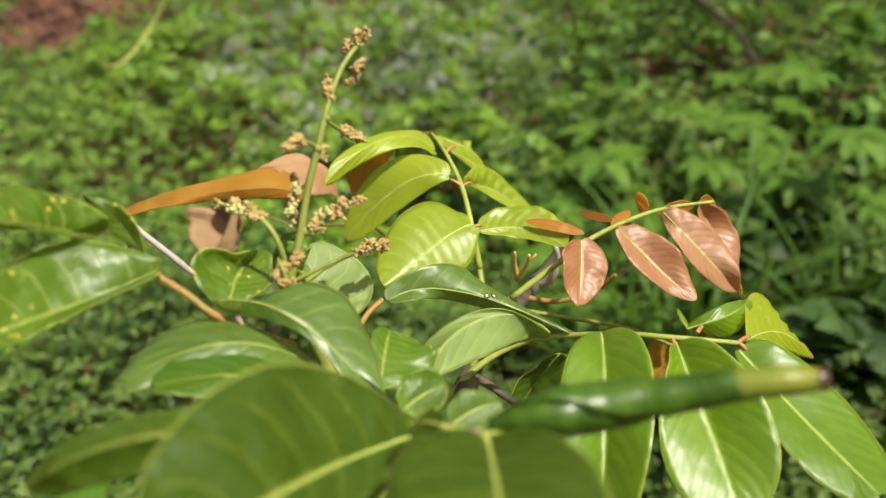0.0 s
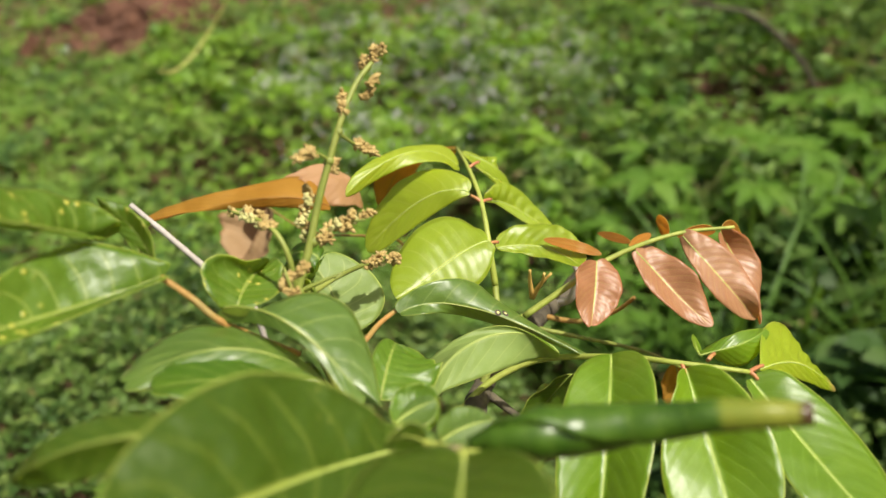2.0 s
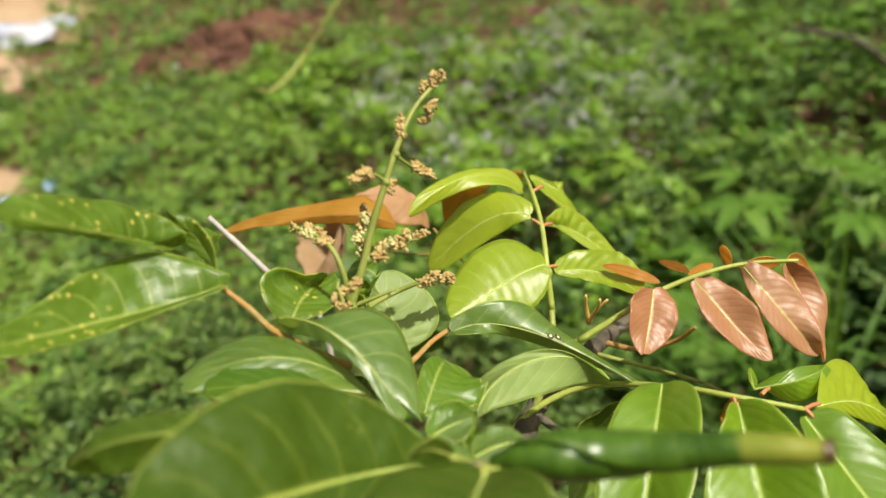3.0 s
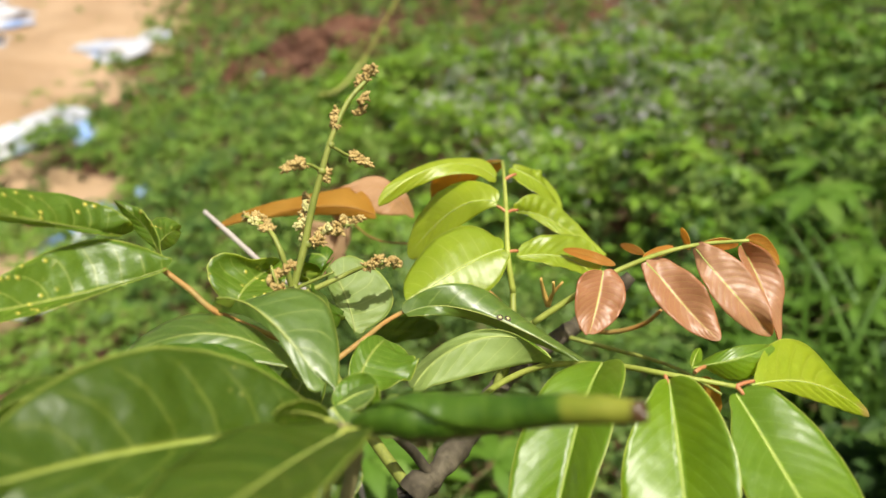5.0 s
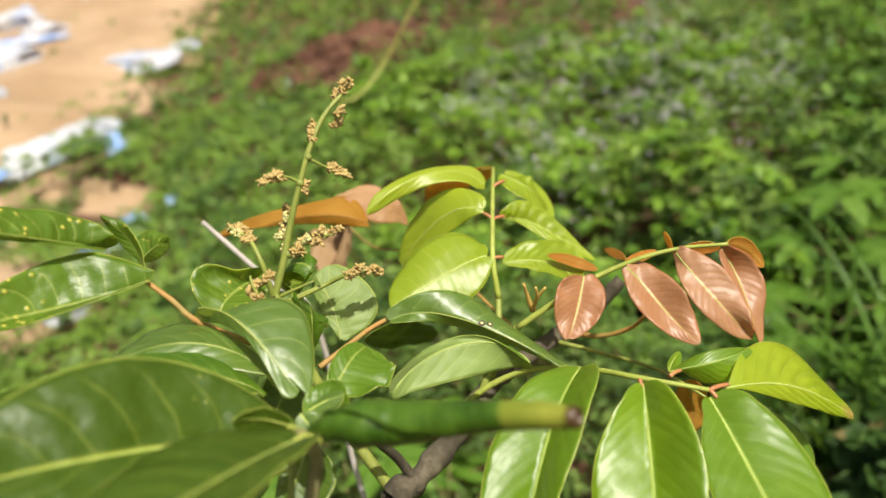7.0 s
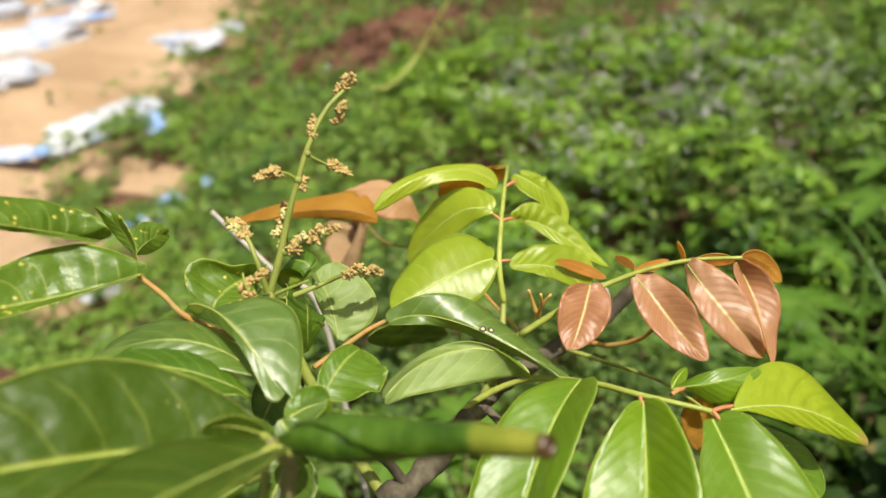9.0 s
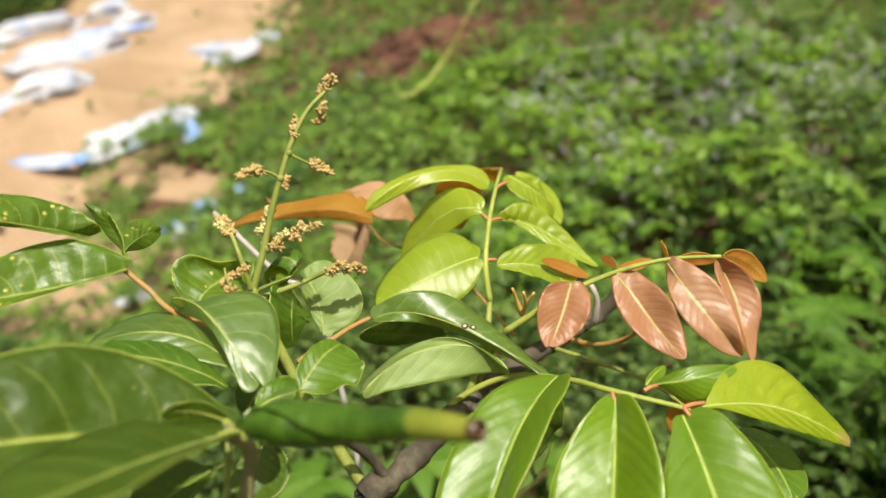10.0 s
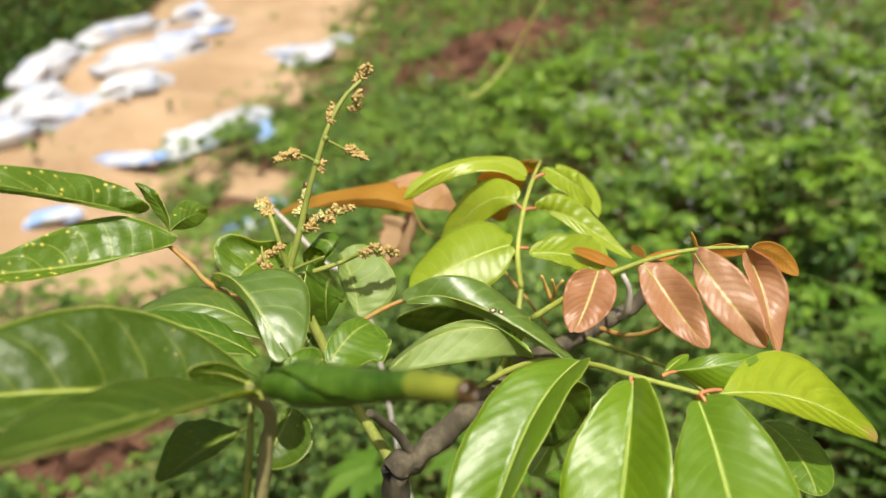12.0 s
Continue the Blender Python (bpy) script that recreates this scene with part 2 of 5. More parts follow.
def tube(bm, points, r0, r1, n=16, sides=8, rough=0.0, squash=1.0, cap=True):
    """A tapered tube along a smooth line, into bm. Returns nothing."""
    line = spline(points, n)
    rings = []
    up = Vector((0.3, 0.2, 1)).normalized()
    for i, q in enumerate(line):
        t = (line[min(i + 1, n)] - line[max(i - 1, 0)]).normalized()
        u = t.cross(up).normalized()
        v = u.cross(t)
        r = r0 + (r1 - r0) * i / n
        ring = []
        for k in range(sides):
            a = 2 * math.pi * k / sides
            f = r * (1 + rough * noise.noise((q + u * math.cos(a) * r + v * math.sin(a) * r) * 90))
            ring.append(bm.verts.new(q + u * math.cos(a) * f + v * math.sin(a) * f * squash))
        rings.append(ring)
    for a, b in zip(rings, rings[1:]):
        for k in range(sides):
            f = bm.faces.new((a[k], a[(k + 1) % sides], b[(k + 1) % sides], b[k]))
            f.smooth = True
    if cap:
        bm.faces.new(list(reversed(rings[0])))
        bm.faces.new(rings[-1])


def stem(name, points, r0, r1, mat, parent, label="", n=18, sides=9, rough=0.0, knots=()):
    bm = bmesh.new()
    tube(bm, points, r0, r1, n, sides, rough)
    for q, r in knots:
        m = Matrix.Translation(q) @ Matrix.Diagonal((r, r, r * 0.8, 1))
        bmesh.ops.create_icosphere(bm, subdivisions=2, radius=1.0, matrix=m)
    return part(name, bm, mat, parent, label)


CAMERA_SIDE = Vector((0.1, -0.5, 1.8))  # above the camera: upper sides of most leaves are turned to its view


def leaf(parent, base, mid, tip, left, right, mats, label="", wave=0.02, cup=0.10, a=0.55, b=0.62, ripple=0.0, rib=None,
         flip=False, fold=0.35, name="leaf", thick=0.0004, nu=8, nv=26):
    """A leaf blade on a bent midrib. left and right: where its margin lies beside mid."""
    B, M, T = Vector(base), Vector(mid), Vector(tip)
    nv = 80 if ripple else nv
    sm = (M - B).length / ((M - B).length + (T - M).length)
    ctrl = (M - B * (1 - sm) ** 2 - T * sm ** 2) / (2 * sm * (1 - sm))

    def rib_at(s):
        return B * (1 - s) ** 2 + ctrl * 2 * s * (1 - s) + T * s ** 2

    def way(s):
        return ((ctrl - B) * (1 - s) + (T - ctrl) * s).normalized()

    tm = way(sm)
    dl, dr = Vector(left) - M, Vector(right) - M
    dl, dr = dl - tm * dl.dot(tm), dr - tm * dr.dot(tm)
    across = (dl - dr).normalized()
    rise = dl - across * dl.dot(across)
    M = M + rise * (1 - fold)  # fold: how much of the V between the halves is kept
    dl, dr = dl - rise * (1 - fold), dr - rise * (1 - fold)
    ctrl = (M - B * (1 - sm) ** 2 - T * sm ** 2) / (2 * sm * (1 - sm))
    tm = way(sm)
    up = tm.cross(dl - dr).normalized()
    if (up.dot(CAMERA_SIDE - M) < 0) != flip:
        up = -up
    peak = (sm ** a) * ((1 - sm) ** b)
    bm = bmesh.new()
    uvl = bm.loops.layers.uv.new("UVMap")
    grid, uvs = [], {}
    seed = Vector((B.x * 37, B.y * 41, B.z * 29))
    for j in range(nv + 1):
        s = 0.5 - 0.5 * math.cos(math.pi * j / nv)
        ss = min(max(s, 0.0), 1.0)
        w = (ss ** a) * ((1 - ss) ** b) / peak if 0 < s < 1 else 0.004
        w = max(w, 0.004)
        q = tm.rotation_difference(way(s))
        row = []
        for i in range(-nu, nu + 1):
            u = i / nu
            d = (q @ (dr if u > 0 else dl)) * (abs(u) * w)
            n = q @ up
            half = (dr if u > 0 else dl).length * w
            f = -cup * half * math.sin(math.pi * abs(u)) * 0.8
            f += wave * half * abs(u) ** 1.5 * noise.noise(seed + Vector((s * 4.5, u * 1.2, 0))) * 2.2
            f += wave * half * abs(u) ** 3 * noise.noise(seed + Vector((s * 11, u * 1.2, 7))) * 1.2
            f += ripple * half * math.sin((s - abs(u) * 0.16 - 0.05 * abs(u) ** 3) * 2 * math.pi * 10) * abs(u) * (1 - abs(u)) * 2
            v = bm.verts.new(rib_at(s) + d + n * f)
            uvs[v] = ((u + 1) / 2, s)
            row.append(v)
        grid.append(row)
    for r0, r1 in zip(grid, grid[1:]):
        for i in range(2 * nu):
            f = bm.faces.new((r0[i], r0[i + 1], r1[i + 1], r1[i]))
            f.smooth = True
    bm.normal_update()
    side = sum((f.normal * f.calc_area() for f in bm.faces), Vector())
    if side.dot(up) < 0:
        bmesh.ops.reverse_faces(bm, faces=bm.faces[:])
    for f in bm.faces:
        for lp in f.loops:
            lp[uvl].uv = uvs[lp.vert]
    ob = part(name, bm, list(mats), parent, label)
    m = ob.modifiers.new("thickness", "SOLIDIFY")
    m.thickness, m.offset = thick, 0.0
    m.material_offset = 1
    if rib:
        mat, r = rib
        bm = bmesh.new()
        pts = [rib_at(s) - (tm.rotation_difference(way(s)) @ up) * (r * 0.15) for s in (0.0, 0.15, 0.35, 0.55, 0.75, 0.93)]
        tube(bm, pts, r, r * 0.3, 14, 6)
        part("midrib", bm, mat, ob)
    return ob


def blade(parent, rib_line, left, right, mats, label="", wave=0.04, cup=0.03, a=0.5, b=0.55, ripple=0.0, rib=None,
          flip=False, name="leaf", thick=0.0004, nu=8, nv=44):
    """A leaf blade between a freely bent midrib (four points) and two margins (three points each, at a quarter, half and three quarters)."""
    R4, sides = [Vector(q) for q in rib_line], ([Vector(q) for q in left], [Vector(q) for q in right])
    nv = 84 if ripple else nv

    def rib_at(s):
        k = (0.0, 1 / 3, 2 / 3, 1.0)
        out = Vector()
        for i in range(4):
            w = 1.0
            for j in range(4):
                if j != i:
                    w *= (s - k[j]) / (k[i] - k[j])
            out += R4[i] * w
        return out

    def width(s):
        return max((s ** a) * ((1 - s) ** b), 0.0)

    spread = [[(q - rib_at(s)) / width(s) for q, s in zip(line, (0.25, 0.5, 0.75))] for line in sides]

    def reach(side, s):
        x = min(max(s, 0.14), 0.86)
        d0, d1, d2 = spread[side]
        d = d0 * (8 * (x - 0.5) * (x - 0.75)) + d1 * (-16 * (x - 0.25) * (x - 0.75)) + d2 * (8 * (x - 0.25) * (x - 0.5))
        return d * width(s)

    seed = Vector((R4[0].x * 37, R4[0].y * 41, R4[0].z * 29))
    bm = bmesh.new()
    uvl = bm.loops.layers.uv.new("UVMap")
    grid, uvs, ribs = [], {}, []
    up0 = None
    for j in range(nv + 1):
        s = min(max(0.5 - 0.5 * math.cos(math.pi * j / nv), 0.0008), 0.9992)
        q = rib_at(s)
        along = (rib_at(min(s + 0.02, 1)) - rib_at(max(s - 0.02, 0))).normalized()
        dl, dr = reach(0, s), reach(1, s)
        n = along.cross(dl - dr).normalized()
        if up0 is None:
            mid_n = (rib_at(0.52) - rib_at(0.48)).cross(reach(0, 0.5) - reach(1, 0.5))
            up0 = -1.0 if (mid_n.dot(CAMERA_SIDE - rib_at(0.5)) < 0) != flip else 1.0
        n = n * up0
        ribs.append((q, n))
        row = []
        for i in range(-nu, nu + 1):
            u = i / nu
            d = dr if u > 0 else dl
            half = d.length
            f = cup * half * math.sin(math.pi * abs(u)) * 0.8
            f += wave * half * abs(u) ** 1.5 * noise.noise(seed + Vector((s * 4.5, u * 1.2, 0))) * 2.2
            f += wave * half * abs(u) ** 3 * noise.noise(seed + Vector((s * 11, u * 1.2, 7))) * 1.2
            f += ripple * half * math.sin((s - abs(u) * 0.16 - 0.05 * abs(u) ** 3) * 2 * math.pi * 10) * abs(u) * (1 - abs(u)) * 2
            v = bm.verts.new(q + d * abs(u) + n * f)
            uvs[v] = ((u + 1) / 2, s)
            row.append(v)
        grid.append(row)
    for r0, r1 in zip(grid, grid[1:]):
        for i in range(2 * nu):
            f = bm.faces.new((r0[i], r0[i + 1], r1[i + 1], r1[i]))
            f.smooth = True
    bm.normal_update()
    total = sum((f.normal * f.calc_area() for f in bm.faces), Vector())
    if total.dot(ribs[nv // 2][1]) < 0:
        bmesh.ops.reverse_faces(bm, faces=bm.faces[:])
    for f in bm.faces:
        for lp in f.loops:
            lp[uvl].uv = uvs[lp.vert]
    ob = part(name, bm, list(mats), parent, label)
    m = ob.modifiers.new("thickness", "SOLIDIFY")
    m.thickness, m.offset = thick, 0.0
    m.material_offset = 1
    if rib:
        mat, r = rib
        bm = bmesh.new()
        tube(bm, [ribs[int(nv * k)][0] - ribs[int(nv * k)][1] * (r * 0.15) for k in (0.0, 0.2, 0.36, 0.5, 0.64, 0.8, 0.93)], r, r * 0.3, 24, 6)
        part("midrib", bm, mat, ob)
    return ob


# ---------------------------------------------------------------- the tree
tree = thing("longan_tree", (-0.05, 0.0, 0.0),
             "young longan tree with glossy leaves, red flush and a budding panicle", "tree")
# stems
stem("branch", [(-0.05, 0.0, 0.0), (-0.04, 0.01, 0.5), (-0.035, -0.06, 0.95), (-0.0177, -0.0619, 1.1333), (-0.0050, -0.0489, 1.1536), (0.0094, -0.0200, 1.1613), (0.0232, 0.0510, 1.1614),
      (0.0511, 0.1096, 1.1569), (0.0823, 0.1593, 1.1609), (0.1052, 0.1774, 1.1827)], 0.012, 0.0055, BARK, tree, "grey bark branch", n=90, sides=14, rough=0.35,
     knots=[((-0.0050, -0.0507, 1.1536), 0.0085), ((0.0267, 0.0582, 1.1614), 0.0075), ((0.0615, 0.1276, 1.1585), 0.0072)])
stem("branch", [(-0.0050, -0.0489, 1.1536), (-0.0123, -0.0545, 1.1785), (-0.0160, -0.0724, 1.2100)], 0.0042, 0.0026, BARK, tree, "short bare side shoot", rough=0.2)
stem("branch", [(0.0179, 0.0375, 1.1614), (0.0360, 0.0234, 1.1573), (0.0559, 0.0047, 1.1550)], 0.0034, 0.0022, BARK, tree, rough=0.2)
stem("branch", [(-0.045, 0.0, 0.75), (-0.03, -0.10, 1.0), (-0.0083, -0.1957, 1.2147), (0.0001, -0.1918, 1.2455), (0.0067, -0.1831, 1.2753), (0.0123, -0.1772, 1.2996), (0.0104, -0.1840, 1.3162), (0.0152, -0.1872, 1.3202)],
     0.0042, 0.0031, OLIVE_BARK, tree, "olive-brown front shoot", n=40)
stem("branch", [(-0.045, -0.03, 0.8), (-0.035, -0.11, 1.0), (-0.0121, -0.2004, 1.2218), (-0.0055, -0.1964, 1.2469), (-0.0028, -0.1855, 1.2747), (-0.0019, -0.1744, 1.2997)], 0.0028, 0.0018, GREEN_STEM, tree, n=30)
stem("branch", [(-0.0177, -0.0575, 1.1468), (-0.0548, -0.0470, 1.2035), (-0.0787, -0.0413, 1.2658), (-0.0846, -0.0400, 1.2929)], 0.0042, 0.0030, GREEN_STEM, tree, n=24)
stem("branch", [(0.0214, 0.0465, 1.1614), (0.0313, 0.0550, 1.1884), (0.0475, 0.0524, 1.2147)], 0.0036, 0.0025, GREEN_STEM, tree)
stem("branch", [(0.0198, 0.0329, 1.1614), (0.0286, 0.0595, 1.1972), (0.0266, 0.0819, 1.2194)], 0.0034, 0.0022, GREEN_STEM, tree)
stem("leaf_stalk", [(-0.1414, -0.0822, 1.3252), (-0.1270, -0.0818, 1.3122), (-0.1117, -0.0813, 1.2966), (-0.0835, -0.0547, 1.2581)], 0.0016, 0.0021, BROWN_STEM, tree, "brown leaf stalk")
stem("leaf_stalk", [(-0.0372, 0.0223, 1.2369), (-0.0464, 0.0055, 1.2375), (-0.0530, -0.0143, 1.2381), (-0.0661, -0.0373, 1.2346)], 0.0016, 0.0020, BROWN_STEM, tree, "brown leaf stalk")
stem("leaf_stalk", [(0.0002, 0.0061, 1.1565), (0.0234, 0.0253, 1.1750), (0.0584, 0.0315, 1.1935), (0.1066, 0.0056, 1.2195), (0.1413, -0.0124, 1.2308), (0.1822, -0.0138, 1.2277)], 0.0026, 0.0015, YELLOW_STEM, tree, "yellow-green leaf stalk", n=26)
stem("leaf_stalk", [(0.0475, 0.0524, 1.2147), (0.0788, 0.0635, 1.2356), (0.1010, 0.0780, 1.2454), (0.1287, 0.0871, 1.2561), (0.1566, 0.0931, 1.2631), (0.1893, 0.0921, 1.2691)],
     0.0024, 0.0012, YELLOW_STEM, tree, "green stalk of red young leaf", n=30)
stem("leaf_stalk", [(0.0266, 0.0819, 1.2194), (0.0212, 0.0944, 1.2443), (0.0138, 0.1277, 1.2625), (0.0019, 0.1763, 1.2669), (-0.0099, 0.2218, 1.2634)], 0.0024, 0.0013, YELLOW_STEM, tree, "yellow-green leaf stalk", n=26)
for q, r in (((0.1413, -0.0124, 1.2308), (0.1432, -0.0198, 1.2263)), ((0.1822, -0.0138, 1.2277), (0.1868, -0.0174, 1.2249)), ((0.1584, -0.0067, 1.2296), (0.1645, 0.0028, 1.2276)),
             ((0.1822, -0.0138, 1.2277), (0.1930, -0.0041, 1.2255)), ((0.0138, 0.1277, 1.2625), (0.0209, 0.1366, 1.2607)), ((0.0019, 0.1763, 1.2669), (0.0098, 0.1850, 1.2687)),
             ((0.0194, 0.0944, 1.2460), (0.0274, 0.1015, 1.2443)), ((0.0138, 0.1277, 1.2625), (0.0057, 0.1315, 1.2659))):
    stem("leaf_stalk", [q, [(q[i] + r[i]) / 2 + (0.0008 if i == 2 else 0) for i in range(3)], r], 0.0014, 0.0012, RED_STEM, tree, "short reddish stalk", n=6)
stem("twig", [(-0.2569, 0.1286, 1.2495), (-0.2248, 0.1256, 1.2182), (-0.1982, 0.1262, 1.1878), (-0.1717, 0.1370, 1.1452), (-0.14, 0.10, 0.95), (-0.045, 0.0, 0.60)], 0.0022, 0.0030, PALE_TWIG, tree, "bare pale twig", n=30, rough=0.2)

# small new growth and stubs on the branch
for pts, r in (([(0.0535, 0.0770, 1.2136), (0.0509, 0.0750, 1.2279), (0.0501, 0.0711, 1.2406)], 0.0017), ([(0.0535, 0.0770, 1.2136), (0.0580, 0.0749, 1.2262), (0.0652, 0.0737, 1.2371)], 0.0015),
               ([(0.0562, 0.0759, 1.2217), (0.0590, 0.0712, 1.2299), (0.0599, 0.0673, 1.2408)], 0.0012)):
    stem("shoot_tip", pts, r * 1.3, 0.0009, TAN_STEM, tree, "unopened tan shoot tip", n=8)
stem("branch", [(0.0771, 0.1503, 1.1592), (0.0880, 0.1412, 1.1700), (0.0916, 0.1408, 1.1923), (0.0864, 0.1424, 1.2057)], 0.0034, 0.0020, PALE_TWIG, tree, "pale broken stub", n=12, rough=0.3)
stem("branch", [(0.0659, 0.1322, 1.1585), (0.0926, 0.1232, 1.1612), (0.1195, 0.1188, 1.1745), (0.1331, 0.1142, 1.1924)], 0.0024, 0.0014, BROWN_STEM, tree, n=14)
stem("branch", [(0.0572, 0.1187, 1.1568), (0.0973, 0.1097, 1.1551), (0.1424, 0.0875, 1.1611), (0.1791, 0.0607, 1.1607)], 0.0020, 0.0010, GREEN_STEM, tree, n=14)
# the large blades: midrib from base to tip, then three points along either margin
blade(tree, [(-0.1409, -0.0821, 1.3253), (-0.1670, -0.1076, 1.3254), (-0.1861, -0.1368, 1.3325), (-0.1997, -0.1866, 1.3528)],
      [(-0.1525, -0.0784, 1.3369), (-0.1792, -0.0922, 1.3472), (-0.1951, -0.1316, 1.3514)],
      [(-0.1478, -0.1026, 1.3286), (-0.1706, -0.1301, 1.3292), (-0.1855, -0.1634, 1.3380)],
      (GALL, OLD_UNDER), "dark green leaf with yellow gall spots", rib=(VEIN_OLD, 0.0009), a=0.5, b=0.5, cup=0.02, wave=0.05, ripple=0.03)
blade(tree, [(-0.1681, -0.0748, 1.3428), (-0.1752, -0.0987, 1.3598), (-0.1805, -0.1213, 1.3762), (-0.1912, -0.1606, 1.4048)],
      [(-0.1666, -0.0758, 1.3584), (-0.1819, -0.0882, 1.3742), (-0.1930, -0.1204, 1.3939)],
      [(-0.1723, -0.0974, 1.3561), (-0.1808, -0.1153, 1.3690), (-0.1869, -0.1431, 1.3874)],
      (GALL, OLD_UNDER), "dark green leaf with yellow gall spots", rib=(VEIN_OLD, 0.0007), a=0.4, b=0.5, cup=0.03, wave=0.13, ripple=0.06)
blade(tree, [(-0.1609, -0.0614, 1.3239), (-0.1678, -0.0443, 1.3220), (-0.1728, -0.0275, 1.3180), (-0.1771, -0.0127, 1.3121)],
      [(-0.1775, -0.0408, 1.3273), (-0.1823, -0.0242, 1.3267), (-0.1769, -0.0159, 1.3206)],
      [(-0.1664, -0.0502, 1.3179), (-0.1692, -0.0362, 1.3122), (-0.1721, -0.0229, 1.3104)],
      (GALL, OLD_UNDER), "small round green leaf with gall spots", rib=(VEIN_OLD, 0.0006), a=0.45, b=0.45, wave=0.05)
blade(tree, [(-0.1484, -0.0732, 1.3289), (-0.1575, -0.0653, 1.3401), (-0.1659, -0.0643, 1.3510), (-0.1730, -0.0673, 1.3611)],
      [(-0.1578, -0.0682, 1.3341), (-0.1686, -0.0654, 1.3435), (-0.1731, -0.0650, 1.3529)],
      [(-0.1475, -0.0708, 1.3394), (-0.1540, -0.0653, 1.3503), (-0.1666, -0.0612, 1.3550)],
      (GALL, OLD_UNDER), "folded green leaf with gall spots", rib=(VEIN_OLD, 0.0006), a=0.5, b=0.6, wave=0.10)
blade(tree, [(-0.1141, -0.0589, 1.2896), (-0.1142, -0.0441, 1.2923), (-0.1145, -0.0256, 1.2893), (-0.1083, -0.0092, 1.2913)],
      [(-0.1282, -0.0603, 1.3040), (-0.1317, -0.0494, 1.3124), (-0.1166, -0.0359, 1.3081)],
      [(-0.1000, -0.0502, 1.2902), (-0.0948, -0.0339, 1.2889), (-0.0980, -0.0197, 1.2921)],
      (GALL, OLD_UNDER), "glossy green leaf with a notched margin", rib=(VEIN_OLD, 0.0008), a=0.45, b=0.45, wave=0.10)
blade(tree, [(-0.1131, -0.0787, 1.3052), (-0.0786, -0.0900, 1.3074), (-0.0535, -0.1025, 1.2935), (-0.0362, -0.1074, 1.2770)],
      [(-0.0875, -0.0717, 1.3054), (-0.0569, -0.0599, 1.2990), (-0.0340, -0.0895, 1.2820)],
      [(-0.0997, -0.0847, 1.3009), (-0.0719, -0.0963, 1.3005), (-0.0487, -0.1125, 1.2870)],
      (SATIN, OLD_UNDER), "large green leaf with a pale satin sheen, drooping", rib=(VEIN_OLD, 0.0009), a=0.45, b=0.38, cup=0.03, wave=0.04)
blade(tree, [(-0.0563, -0.1026, 1.2725), (-0.0790, -0.0956, 1.2872), (-0.1088, -0.1065, 1.3002), (-0.1452, -0.1281, 1.2958)],
      [(-0.0691, -0.0869, 1.2763), (-0.1114, -0.0804, 1.2963), (-0.1427, -0.1012, 1.2974)],
      [(-0.0680, -0.1068, 1.2845), (-0.0967, -0.1159, 1.2913), (-0.1263, -0.1307, 1.2963)],
      (SATIN, OLD_UNDER), "glossy dark green leaf with a white sheen", rib=(VEIN_OLD, 0.0008), a=0.5, b=0.6, cup=0.04, wave=0.06, ripple=0.03)
blade(tree, [(-0.0555, -0.1154, 1.2762), (-0.0731, -0.1180, 1.2875), (-0.0998, -0.1257, 1.2973), (-0.1281, -0.1381, 1.3011)],
      [(-0.0686, -0.1077, 1.2821), (-0.0981, -0.1046, 1.2944), (-0.1232, -0.1157, 1.2996)],
      [(-0.0621, -0.1279, 1.2859), (-0.0891, -0.1361, 1.2928), (-0.1125, -0.1438, 1.3012)],
      (OLD, OLD_UNDER), "glossy dark green leaf", rib=(VEIN_OLD, 0.0008), a=0.5, b=0.6, cup=0.05, wave=0.05)
blade(tree, [(-0.0107, -0.1619, 1.2959), (-0.0375, -0.2015, 1.3203), (-0.0578, -0.2430, 1.3447), (-0.0741, -0.2817, 1.3639)],
      [(-0.0300, -0.1625, 1.3229), (-0.0588, -0.1867, 1.3557), (-0.0813, -0.2302, 1.3693)],
      [(-0.0194, -0.1928, 1.3060), (-0.0333, -0.2419, 1.3297), (-0.0599, -0.2736, 1.3496)],
      (FRONT, OLD_UNDER), "large dark green leaf with yellow midrib", rib=(VEIN, 0.0012), a=0.5, b=0.5, cup=0.03, wave=0.04, ripple=0.02)
blade(tree, [(0.0164, -0.1900, 1.3218), (0.0168, -0.2318, 1.3455), (0.0167, -0.2691, 1.3636), (0.0158, -0.3051, 1.3810)],
      [(-0.0076, -0.2017, 1.3353), (-0.0172, -0.2397, 1.3542), (-0.0108, -0.2793, 1.3673)],
      [(0.0420, -0.2223, 1.3505), (0.0465, -0.2631, 1.3710), (0.0368, -0.2930, 1.3788)],
      (OLIVE, OLD_UNDER), "large olive-green leaf with yellow midrib", rib=(VEIN, 0.0012), a=0.5, b=0.5, cup=0.03, wave=0.04, ripple=0.02)
blade(tree, [(0.1015, 0.0057, 1.2206), (0.0952, -0.0469, 1.2235), (0.0904, -0.0849, 1.2050), (0.0856, -0.1200, 1.1782)],
      [(0.0694, -0.0486, 1.2346), (0.0627, -0.0861, 1.2221), (0.0645, -0.1186, 1.2059)],
      [(0.1190, -0.0457, 1.2433), (0.1139, -0.0880, 1.2336), (0.1039, -0.1175, 1.2092)],
      (MID, MID_UNDER), "large bright green drooping leaf", rib=(VEIN, 0.0011), a=0.42, b=0.5, cup=0.06, wave=0.03, ripple=0.010)
